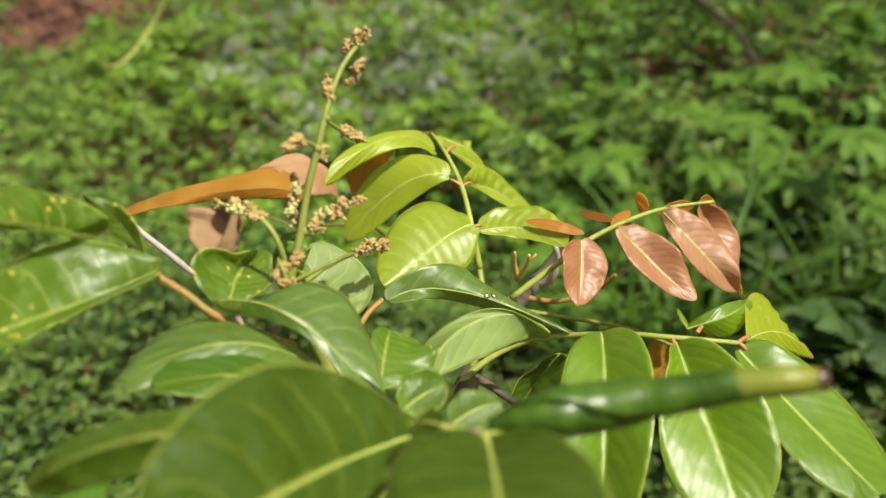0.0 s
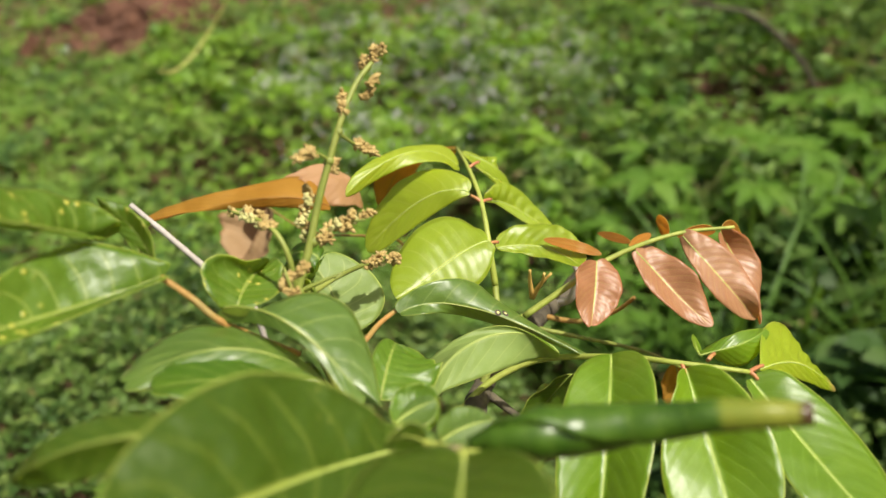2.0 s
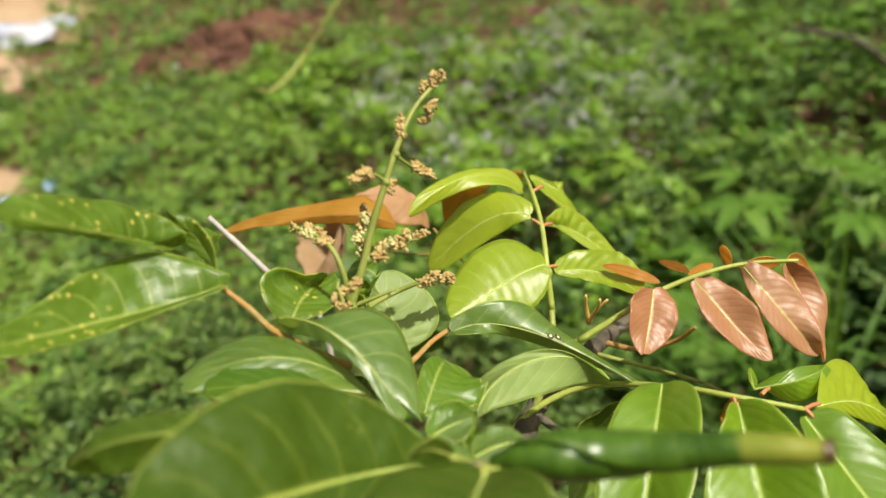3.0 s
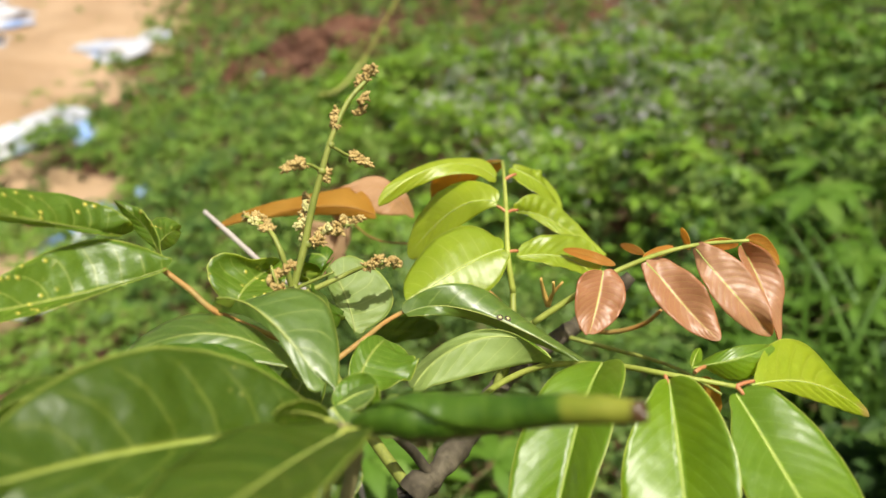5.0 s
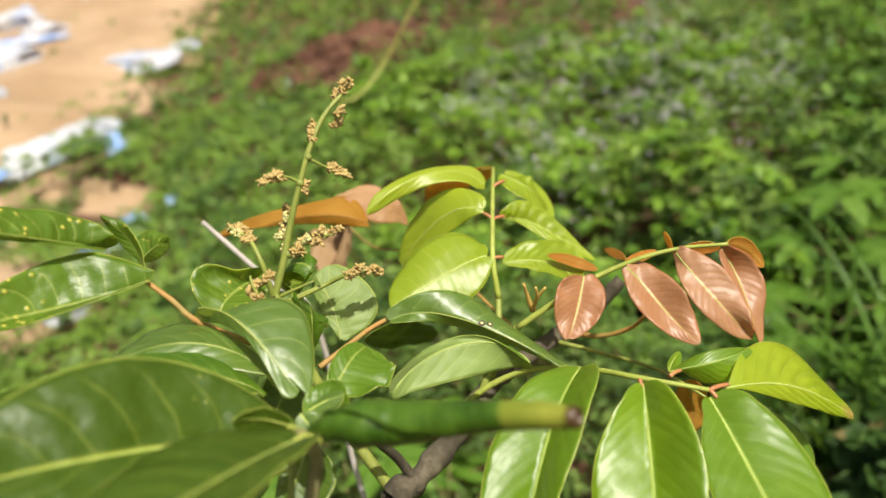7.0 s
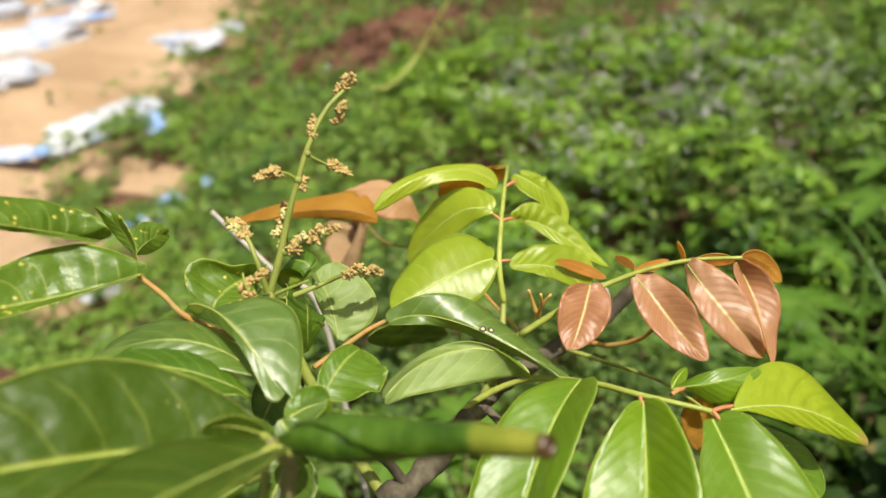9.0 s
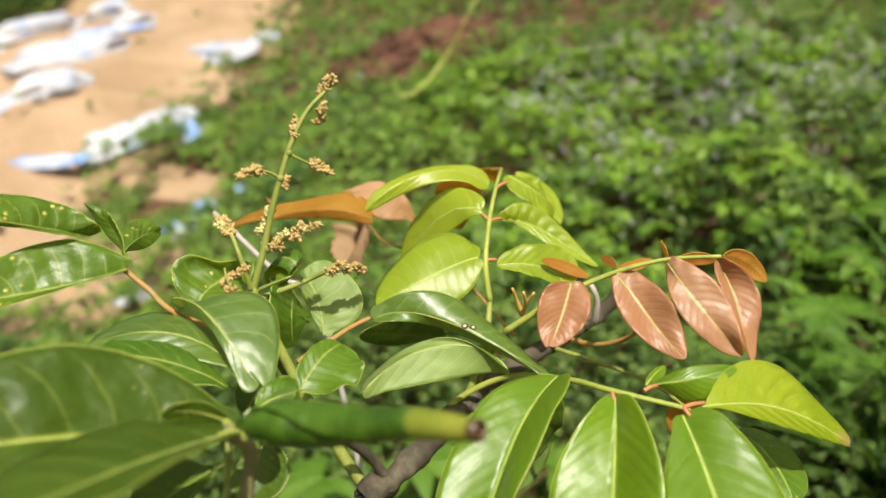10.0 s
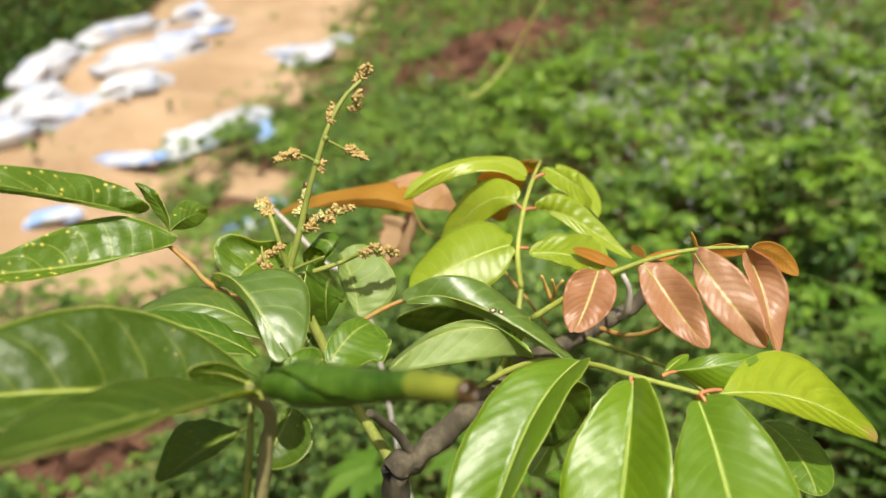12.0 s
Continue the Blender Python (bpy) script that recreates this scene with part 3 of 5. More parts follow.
blade(tree, [(0.1437, -0.0153, 1.2291), (0.1497, -0.0444, 1.2152), (0.1559, -0.0791, 1.2022), (0.1612, -0.1150, 1.1857)],
      [(0.1277, -0.0521, 1.2272), (0.1216, -0.0834, 1.2103), (0.1315, -0.1065, 1.1937)],
      [(0.1708, -0.0499, 1.2399), (0.1838, -0.0797, 1.2240), (0.1828, -0.1019, 1.2025)],
      (MID, MID_UNDER), "large bright green drooping leaf", rib=(VEIN, 0.0011), a=0.45, b=0.5, cup=0.06, wave=0.03, ripple=0.010)
blade(tree, [(0.1825, -0.0167, 1.2241), (0.1995, -0.0474, 1.2151), (0.2151, -0.0831, 1.2107), (0.2297, -0.1169, 1.2080)],
      [(0.1796, -0.0506, 1.2223), (0.1866, -0.0866, 1.2141), (0.2056, -0.1110, 1.2058)],
      [(0.2185, -0.0271, 1.2243), (0.2426, -0.0541, 1.2093), (0.2500, -0.0828, 1.2023)],
      (MID, MID_UNDER), "large bright green drooping leaf", rib=(VEIN, 0.0011), a=0.45, b=0.5, cup=0.06, wave=0.03, ripple=0.010)
blade(tree, [(0.1888, -0.0060, 1.2225), (0.2136, 0.0174, 1.2118), (0.2413, 0.0422, 1.1898), (0.2751, 0.0632, 1.1540)],
      [(0.1970, 0.0164, 1.2258), (0.2184, 0.0575, 1.2150), (0.2535, 0.0797, 1.1745)],
      [(0.2097, 0.0103, 1.2099), (0.2333, 0.0294, 1.1886), (0.2586, 0.0506, 1.1652)],
      (SCORCHED, YOUNG_UNDER), "bright yellow-green leaf with a brown scorched tip", rib=(VEIN, 0.0009), a=0.5, b=0.65, cup=0.04, wave=0.04, ripple=0.10)
blade(tree, [(0.1573, 0.0085, 1.2211), (0.1705, 0.0106, 1.2249), (0.1859, 0.0164, 1.2270), (0.2048, 0.0352, 1.2245)],
      [(0.1673, 0.0170, 1.2250), (0.1810, 0.0211, 1.2309), (0.1951, 0.0312, 1.2273)],
      [(0.1704, 0.0129, 1.2153), (0.1853, 0.0128, 1.2112), (0.1984, 0.0196, 1.2182)],
      (MID, MID_UNDER), "green leaf on a yellowish stalk", rib=(VEIN, 0.0006), a=0.55, b=0.4, wave=0.05)
satin_leaf = blade(tree, [(-0.0347, 0.0170, 1.2378), (0.0002, 0.0272, 1.2398), (0.0425, 0.0266, 1.2267), (0.0894, 0.0248, 1.2053)],
      [(-0.0200, 0.0302, 1.2523), (0.0093, 0.0471, 1.2452), (0.0369, 0.0621, 1.2135)],
      [(-0.0075, 0.0233, 1.2349), (0.0247, 0.0352, 1.2197), (0.0662, 0.0240, 1.2124)],
      (SATIN, OLD_UNDER), "green leaf with a pale satin sheen, folded", rib=(VEIN_OLD, 0.0007), a=0.45, b=0.6, cup=0.04, wave=0.04)
blade(tree, [(0.0683, 0.0034, 1.2222), (0.0388, 0.0040, 1.2363), (0.0083, -0.0152, 1.2368), (-0.0082, -0.0514, 1.2314)],
      [(0.0365, 0.0040, 1.2408), (0.0115, -0.0014, 1.2387), (-0.0121, -0.0153, 1.2272)],
      [(0.0489, 0.0010, 1.2159), (0.0222, -0.0225, 1.2222), (0.0017, -0.0378, 1.2233)],
      (OLD, PALE_UNDER), "folded leaf showing its pale green underside", flip=True, rib=(VEIN, 0.0006), a=0.5, b=0.5, cup=0.05, wave=0.03)
blade(tree, [(-0.0657, -0.0032, 1.2337), (-0.0718, 0.0066, 1.2443), (-0.0798, 0.0152, 1.2574), (-0.0902, 0.0236, 1.2684)],
      [(-0.0728, 0.0009, 1.2394), (-0.0841, 0.0089, 1.2512), (-0.0911, 0.0173, 1.2604)],
      [(-0.0514, 0.0085, 1.2358), (-0.0456, 0.0243, 1.2483), (-0.0649, 0.0347, 1.2650)],
      (PALE_UNDER, OLD_UNDER), "dull green leaf crossed by shadows", rib=(VEIN_OLD, 0.0007), a=0.45, b=0.5, wave=0.06)
blade(tree, [(0.0947, 0.0679, 1.2521), (0.0937, 0.0536, 1.2420), (0.0919, 0.0398, 1.2329), (0.0899, 0.0271, 1.2275)],
      [(0.0798, 0.0485, 1.2532), (0.0796, 0.0364, 1.2420), (0.0844, 0.0277, 1.2315)],
      [(0.1082, 0.0641, 1.2481), (0.1108, 0.0494, 1.2384), (0.1023, 0.0364, 1.2287)],
      (RED, RED_UNDER), "glossy red-bronze young leaf", rib=(VEIN, 0.0007), a=0.5, b=0.6, wave=0.10)
blade(tree, [(0.1225, 0.0809, 1.2535), (0.1374, 0.0736, 1.2406), (0.1537, 0.0604, 1.2289), (0.1740, 0.0469, 1.2170)],
      [(0.1241, 0.0674, 1.2457), (0.1362, 0.0526, 1.2347), (0.1539, 0.0472, 1.2224)],
      [(0.1401, 0.0858, 1.2526), (0.1594, 0.0712, 1.2460), (0.1703, 0.0599, 1.2315)],
      (RED, RED_UNDER), "glossy red-bronze young leaf", rib=(VEIN, 0.0007), a=0.5, b=0.7, wave=0.10)
blade(tree, [(0.1552, 0.0913, 1.2609), (0.1703, 0.0778, 1.2489), (0.1881, 0.0687, 1.2327), (0.2072, 0.0623, 1.2136)],
      [(0.1568, 0.0792, 1.2523), (0.1673, 0.0631, 1.2413), (0.1863, 0.0580, 1.2236)],
      [(0.1712, 0.0901, 1.2622), (0.1924, 0.0816, 1.2498), (0.2041, 0.0665, 1.2355)],
      (RED, RED_UNDER), "glossy red-bronze young leaf", rib=(VEIN, 0.0007), a=0.5, b=0.7, wave=0.10)
blade(tree, [(0.1854, 0.1070, 1.2566), (0.1947, 0.1003, 1.2417), (0.2029, 0.0855, 1.2278), (0.2127, 0.0677, 1.2053)],
      [(0.1869, 0.0974, 1.2475), (0.1952, 0.0837, 1.2382), (0.2045, 0.0687, 1.2251)],
      [(0.2004, 0.1036, 1.2562), (0.2128, 0.0991, 1.2400), (0.2160, 0.0856, 1.2196)],
      (RED, RED_UNDER), "glossy red-bronze young leaf", rib=(VEIN, 0.0007), a=0.5, b=0.7, wave=0.10)
blade(tree, [(-0.0069, 0.1814, 1.2659), (-0.0294, 0.1676, 1.2845), (-0.0561, 0.1397, 1.2889), (-0.0840, 0.1102, 1.2735)],
      [(-0.0202, 0.1841, 1.2814), (-0.0447, 0.1634, 1.2897), (-0.0719, 0.1339, 1.2878)],
      [(-0.0155, 0.1605, 1.2771), (-0.0409, 0.1450, 1.2828), (-0.0686, 0.1248, 1.2759)],
      (YOUNG, YOUNG_UNDER), "yellow-green young leaf arching over", rib=(VEIN, 0.0007), a=0.55, b=0.75, wave=0.05, ripple=0.010)
blade(tree, [(0.0040, 0.1372, 1.2662), (-0.0212, 0.1378, 1.2635), (-0.0479, 0.1399, 1.2427), (-0.0761, 0.1394, 1.2109)],
      [(-0.0115, 0.1534, 1.2757), (-0.0431, 0.1609, 1.2668), (-0.0679, 0.1545, 1.2422)],
      [(-0.0100, 0.1318, 1.2581), (-0.0324, 0.1303, 1.2413), (-0.0548, 0.1291, 1.2223)],
      (YOUNG, YOUNG_UNDER), "yellow-green young leaf", rib=(VEIN, 0.0009), a=0.5, b=0.65, wave=0.04, ripple=0.03)
blade(tree, [(0.0197, 0.0860, 1.2540), (-0.0004, 0.0695, 1.2515), (-0.0200, 0.0465, 1.2462), (-0.0385, 0.0295, 1.2405)],
      [(0.0006, 0.1036, 1.2606), (-0.0220, 0.0947, 1.2644), (-0.0396, 0.0685, 1.2552)],
      [(0.0232, 0.0705, 1.2438), (0.0107, 0.0540, 1.2340), (-0.0135, 0.0415, 1.2330)],
      (YOUNG, YOUNG_UNDER), "broad yellow-green young leaf, half in full sun", rib=(VEIN, 0.0009), a=0.45, b=0.5, wave=0.04, ripple=0.03)
blade(tree, [(0.0167, 0.1469, 1.2531), (0.0361, 0.1597, 1.2436), (0.0595, 0.1655, 1.2255), (0.0863, 0.1688, 1.2058)],
      [(0.0235, 0.1557, 1.2638), (0.0408, 0.1705, 1.2534), (0.0654, 0.1732, 1.2272)],
      [(0.0311, 0.1530, 1.2441), (0.0513, 0.1544, 1.2300), (0.0726, 0.1595, 1.2157)],
      (YOUNG, YOUNG_UNDER), "yellow-green young leaf", rib=(VEIN, 0.0008), a=0.5, b=0.8, wave=0.05, ripple=0.10)
blade(tree, [(-0.1064, 0.1527, 1.2404), (-0.1417, 0.1419, 1.2533), (-0.1937, 0.1354, 1.2470), (-0.2537, 0.1361, 1.2275)],
      [(-0.1445, 0.1674, 1.2573), (-0.1820, 0.1480, 1.2552), (-0.2274, 0.1441, 1.2430)],
      [(-0.1297, 0.1444, 1.2428), (-0.1735, 0.1372, 1.2451), (-0.2203, 0.1313, 1.2403)],
      (DEAD, DEAD_UNDER), "dry orange-brown leaf", rib=(DEAD, 0.0006), a=0.5, b=0.8, wave=0.08)
blade(tree, [(-0.0876, 0.1942, 1.2194), (-0.1006, 0.1891, 1.2416), (-0.1177, 0.1841, 1.2527), (-0.1457, 0.1757, 1.2536)],
      [(-0.1007, 0.1991, 1.2460), (-0.1187, 0.1978, 1.2553), (-0.1333, 0.1867, 1.2565)],
      [(-0.0972, 0.1788, 1.2273), (-0.1101, 0.1682, 1.2348), (-0.1245, 0.1676, 1.2484)],
      (DEAD_TOP, DEAD_UNDER), "folded pale brown end of the dry leaf", rib=(DEAD, 0.0005), a=0.5, b=0.5, wave=0.08)
# smaller leaves: base, middle of the midrib, tip, margin on either side
leaf(tree, (0.0017, 0.2038, 1.2656), (0.0194, 0.2001, 1.2624), (0.0350, 0.2216, 1.2293), (0.0201, 0.2214, 1.2558), (0.0160, 0.1805, 1.2617), (YOUNG, YOUNG_UNDER), "yellow-green young leaf", rib=(VEIN, 0.0009), wave=0.10, ripple=0.050, a=0.52, b=0.55)
leaf(tree, (0.0265, 0.1034, 1.2380), (0.0514, 0.1102, 1.2364), (0.0865, 0.0845, 1.2371), (0.0422, 0.1301, 1.2459), (0.0541, 0.1003, 1.2348), (YOUNG, YOUNG_UNDER), "yellow-green young leaf", rib=(VEIN, 0.0009), wave=0.10, ripple=0.050, a=0.52, b=0.55)
leaf(tree, (-0.0745, -0.0276, 1.2397), (-0.0718, -0.0279, 1.2580), (-0.1056, 0.0267, 1.2400), (-0.0712, -0.0437, 1.2744), (-0.0679, -0.0153, 1.2500), (OLD, OLD_UNDER), "glossy dark green leaf", rib=(VEIN_OLD, 0.0007), wave=0.14, a=0.48, b=0.48)
leaf(tree, (-0.0337, -0.0794, 1.2491), (-0.0346, -0.0598, 1.2508), (-0.0309, -0.0323, 1.2519), (-0.0403, -0.0623, 1.2615), (-0.0041, -0.0522, 1.2486), (OLD, OLD_UNDER), "glossy dark green leaf", rib=(VEIN_OLD, 0.0007), wave=0.14, a=0.48, b=0.48)
leaf(tree, (-0.0161, -0.1353, 1.2831), (-0.0095, -0.1301, 1.2880), (0.0008, -0.1203, 1.2885), (-0.0246, -0.1244, 1.2872), (0.0026, -0.1212, 1.2757), (OLD, OLD_UNDER), "glossy dark green leaf", rib=(VEIN_OLD, 0.0007), wave=0.14, a=0.48, b=0.48)
leaf(tree, (-0.0706, -0.2142, 1.3497), (-0.0986, -0.2274, 1.3574), (-0.1437, -0.2205, 1.3283), (-0.1008, -0.2224, 1.3383), (-0.1170, -0.2140, 1.3523), (FRONT, OLD_UNDER), "large dark green leaf with yellow midrib", rib=(VEIN_OLD, 0.0010), wave=0.06, ripple=0.020, a=0.48, b=0.48)
leaf(tree, (-0.0000, -0.1738, 1.3118), (-0.0086, -0.1810, 1.3225), (-0.0125, -0.1963, 1.3325), (-0.0076, -0.1848, 1.3170), (-0.0058, -0.1823, 1.3301), (FRONT, OLD_UNDER), "large dark green leaf with yellow midrib", rib=(VEIN_OLD, 0.0010), wave=0.06, ripple=0.020, a=0.48, b=0.48)
# dark green on both sides: shade put into the leaf's colour
leaf(tree, (0.0816, 0.0352, 1.1793), (0.0646, 0.0286, 1.1505), (0.0467, 0.0164, 1.1253), (0.0512, 0.0249, 1.1575), (0.0839, 0.0470, 1.1370), (FRONT, FRONT), "leaf among the others, dark green on both sides to look shaded", rib=(VEIN_OLD, 0.0007), wave=0.14, a=0.48, b=0.48)
leaf(tree, (0.1205, 0.0926, 1.2533), (0.1113, 0.1073, 1.2485), (0.1011, 0.1228, 1.2428), (0.1104, 0.1046, 1.2467), (0.1121, 0.1091, 1.2512), (REDLET, RED_UNDER), "small orange-red young leaf", rib=None, wave=0.05)
leaf(tree, (0.1515, 0.1163, 1.2499), (0.1478, 0.1226, 1.2507), (0.1440, 0.1307, 1.2506), (0.1439, 0.1346, 1.2423), (0.1516, 0.1124, 1.2590), (REDLET, RED_UNDER), "small orange-red young leaf", rib=None, wave=0.05)
leaf(tree, (0.1841, 0.1154, 1.2522), (0.1689, 0.1083, 1.2571), (0.1545, 0.1024, 1.2538), (0.1697, 0.1076, 1.2508), (0.1707, 0.1092, 1.2607), (REDLET, RED_UNDER), "small orange-red young leaf", rib=None, wave=0.05)
leaf(tree, (0.1877, 0.1155, 1.2558), (0.2035, 0.1360, 1.2395), (0.2151, 0.1398, 1.2237), (0.2071, 0.1389, 1.2439), (0.1982, 0.1284, 1.2362), (REDLET, RED_UNDER), "small orange-red young leaf", rib=None, wave=0.05)
leaf(tree, (0.1008, 0.0899, 1.2443), (0.0819, 0.0990, 1.2450), (0.0603, 0.1091, 1.2437), (0.0810, 0.0945, 1.2432), (0.0836, 0.1008, 1.2485), (REDLET, RED_UNDER), "small orange-red young leaf", rib=None, wave=0.05)
leaf(tree, (0.1396, 0.1216, 1.2445), (0.1291, 0.1094, 1.2466), (0.1196, 0.0927, 1.2506), (0.1310, 0.1058, 1.2439), (0.1282, 0.1102, 1.2493), (REDLET, RED_UNDER), "small orange-red young leaf", rib=None, wave=0.05)
blade(tree, [(-0.0115, 0.2218, 1.2625), (-0.0455, 0.2350, 1.2480), (-0.0660, 0.2450, 1.2250), (-0.0780, 0.2450, 1.1900)],
      [(-0.0350, 0.2220, 1.2620), (-0.0685, 0.2220, 1.2500), (-0.0835, 0.2340, 1.2210)],
      [(-0.0300, 0.2450, 1.2400), (-0.0480, 0.2650, 1.2220), (-0.0620, 0.2600, 1.1950)],
      (DEAD, DEAD_UNDER), "orange-yellow leaf hanging behind the young ones", rib=(VEIN_OLD, 0.0006), wave=0.06, ripple=0.02)
leaf(tree, (0.1571, 0.0075, 1.2230), (0.1586, 0.0245, 1.2181), (0.1617, 0.0442, 1.2113), (0.1559, 0.0206, 1.2209), (0.1630, 0.0275, 1.2134), (MID, MID_UNDER), "green leaf on a yellowish stalk", rib=(VEIN, 0.0007), wave=0.12, a=0.50, b=0.60)
# underside coloured as dark as the top, so the leaf looks shaded
leaf(tree, (-0.0836, 0.2065, 1.0824), (-0.0913, 0.1478, 1.1272), (-0.0833, 0.0669, 1.1838), (-0.0773, 0.1284, 1.1585), (-0.0965, 0.1534, 1.1077), (FRONT, FRONT), "leaf among the others, dark green on both sides to look shaded", rib=(VEIN_OLD, 0.0007), wave=0.14, a=0.48, b=0.48)
# flower panicle
panicle = part("panicle", bmesh.new(), GREEN_STEM, tree, "upright flower panicle with buff woolly buds")
bm = bmesh.new()
tube(bm, [(-0.0845, -0.0418, 1.2792), (-0.0846, -0.0400, 1.2893), (-0.0789, -0.0277, 1.3116), (-0.0743, -0.0153, 1.3348), (-0.0686, -0.0049, 1.3553), (-0.0630, 0.0073, 1.3747), (-0.0564, 0.0222, 1.3904), (-0.0479, 0.0369, 1.3996)],
     0.0027, 0.0014, 34, 10, 0.05)
tube(bm, [(-0.0846, -0.0400, 1.2856), (-0.0887, -0.0380, 1.3157), (-0.1021, -0.0267, 1.3261), (-0.1287, -0.0088, 1.3236)], 0.0021, 0.0009, 18, 8)
tube(bm, [(-0.0845, -0.0381, 1.2828), (-0.0699, -0.0052, 1.2781), (-0.0485, 0.0006, 1.2864), (-0.0346, 0.0154, 1.2796)], 0.0021, 0.0009, 18, 8)
tube(bm, [(-0.0770, -0.0242, 1.3145), (-0.0656, -0.0159, 1.3205), (-0.0488, -0.0116, 1.3230)], 0.0017, 0.0008, 10, 8)
tube(bm, [(-0.0686, -0.0049, 1.3553), (-0.0735, -0.0110, 1.3625), (-0.0794, -0.0233, 1.3670)], 0.0013, 0.0007, 8, 7)
tube(bm, [(-0.0639, 0.0038, 1.3683), (-0.0572, 0.0125, 1.3583), (-0.0525, 0.0177, 1.3538)], 0.0012, 0.0006, 8, 7)
tube(bm, [(-0.0828, -0.0439, 1.2912), (-0.0812, -0.0588, 1.3014), (-0.0823, -0.0616, 1.3115), (-0.0852, -0.0576, 1.3178)], 0.0014, 0.0007, 8, 7)
tube(bm, [(-0.0845, -0.0363, 1.2883), (-0.0722, -0.0336, 1.2936), (-0.0600, -0.0290, 1.2979)], 0.0015, 0.0007, 8, 7)
for q, r in (((-0.0846, -0.0400, 1.2893), 0.0042), ((-0.0770, -0.0242, 1.3145), 0.0036), ((-0.0686, -0.0049, 1.3553), 0.0029), ((-0.0639, 0.0038, 1.3692), 0.0025)):
    bmesh.ops.create_icosphere(bm, subdivisions=2, radius=r, matrix=Matrix.Translation(q))
for f in bm.faces:
    f.smooth = True
bm.to_mesh(panicle.data)
bm.free()

buds = random.Random(5)


def bud_cluster(at, count, spread, along=(0, 0, 1), mat=BUD, size=0.00125):
    """A tuft of pointed woolly buds around at, opening along a direction."""
    bm = bmesh.new()
    along = Vector(along).normalized()
    tube(bm, [Vector(at) - along * spread * 0.7, Vector(at), Vector(at) + along * spread * 0.5], 0.0008, 0.0005, 4, 6)
    for k in range(int(count * 4.4)):
        d = Vector((buds.gauss(0, 1), buds.gauss(0, 1), buds.gauss(0, 1))).normalized()
        d = (d + along * 0.7).normalized()
        r = spread * (0.35 + 0.65 * buds.random())
        q = Vector(at) + d * r * 0.62 + along * spread * buds.uniform(-0.9, 0.9)
        s = size * buds.uniform(0.7, 1.2)
        long = buds.uniform(1.3, 2.3) if mat is BUD else buds.uniform(0.95, 1.25)
        tilt = (d + Vector((buds.gauss(0, 0.35), buds.gauss(0, 0.35), buds.gauss(0, 0.35)))).normalized()
        m = Matrix.Translation(q) @ tilt.to_track_quat("Z", "Y").to_matrix().to_4x4() @ Matrix.Diagonal((s, s * buds.uniform(0.75, 1.0), s * long, 1))
        made = bmesh.ops.create_icosphere(bm, subdivisions=1, radius=1.0)["verts"]
        for v in made:
            z = v.co.z
            pinch = 1.0 - 0.35 * max(z, 0) ** 1.5
            crease = 1.0 + 0.10 * math.sin(math.atan2(v.co.y, v.co.x) * 5 + k)
            v.co = m @ Vector((v.co.x * pinch * crease, v.co.y * pinch * crease, z))
    for f in bm.faces:
        f.smooth = True
    part("flower_head", bm, mat, panicle, "pale round buds" if mat is BUD_PALE else "")


def flower_spike(points, count, spread, pale=0, loose=0.003):
    """Bud tufts set one after another along a flowering twig; every pale-th tuft has round unopened buds."""
    line = spline(points, 24)
    for k in range(count):
        x = (k + 0.5) / count * 24
        at = line[int(x)]
        ahead = (line[min(int(x) + 1, 24)] - line[max(int(x) - 1, 0)]).normalized()
        out = Vector((buds.gauss(0, 1), buds.gauss(0, 1), buds.gauss(0.2, 0.8)))
        out = (out - ahead * out.dot(ahead)).normalized()
        mat = BUD_PALE if pale and k % pale == pale - 1 else BUD
        size = spread * buds.uniform(0.85, 1.15)
        bud_cluster(at + out * loose, int(size * 2200), size, ahead + out * 0.6, mat)


flower_spike([(-0.0592, 0.0125, 1.3739), (-0.0554, 0.0231, 1.3867), (-0.0461, 0.0377, 1.3997)], 5, 0.0038, loose=0.0060)
flower_spike([(-0.0489, 0.0361, 1.3987), (-0.0461, 0.0386, 1.4024), (-0.0442, 0.0403, 1.4052)], 2, 0.0042, loose=0.0012)
flower_spike([(-0.0745, -0.0136, 1.3634), (-0.0774, -0.0189, 1.3661), (-0.0814, -0.0250, 1.3679)], 3, 0.0044, loose=0.0012)
flower_spike([(-0.0705, -0.0038, 1.3542), (-0.0677, -0.0050, 1.3544), (-0.0649, -0.0061, 1.3536)], 2, 0.0034)
flower_spike([(-0.0562, 0.0143, 1.3564), (-0.0534, 0.0177, 1.3537), (-0.0497, 0.0202, 1.3511)], 3, 0.0040, loose=0.0012)
flower_spike([(-0.0846, -0.0035, 1.3388), (-0.0827, -0.0128, 1.3261), (-0.0827, -0.0201, 1.3132)], 6, 0.0040, 2, 0.0018)
flower_spike([(-0.0733, -0.0236, 1.3165), (-0.0619, -0.0153, 1.3216), (-0.0460, -0.0100, 1.3241)], 7, 0.0041, 3, 0.0018)
flower_spike([(-0.0973, -0.0281, 1.3254), (-0.1106, -0.0205, 1.3256), (-0.1315, -0.0067, 1.3234)], 7, 0.0041, 2, 0.0018)
flower_spike([(-0.0513, -0.0001, 1.2854), (-0.0429, 0.0058, 1.2848), (-0.0318, 0.0171, 1.2788)], 5, 0.0042, 3, 0.0018)
flower_spike([(-0.0774, -0.0637, 1.2998), (-0.0852, -0.0604, 1.3104), (-0.0726, -0.0512, 1.3148)], 5, 0.0040, 0, 0.0012)


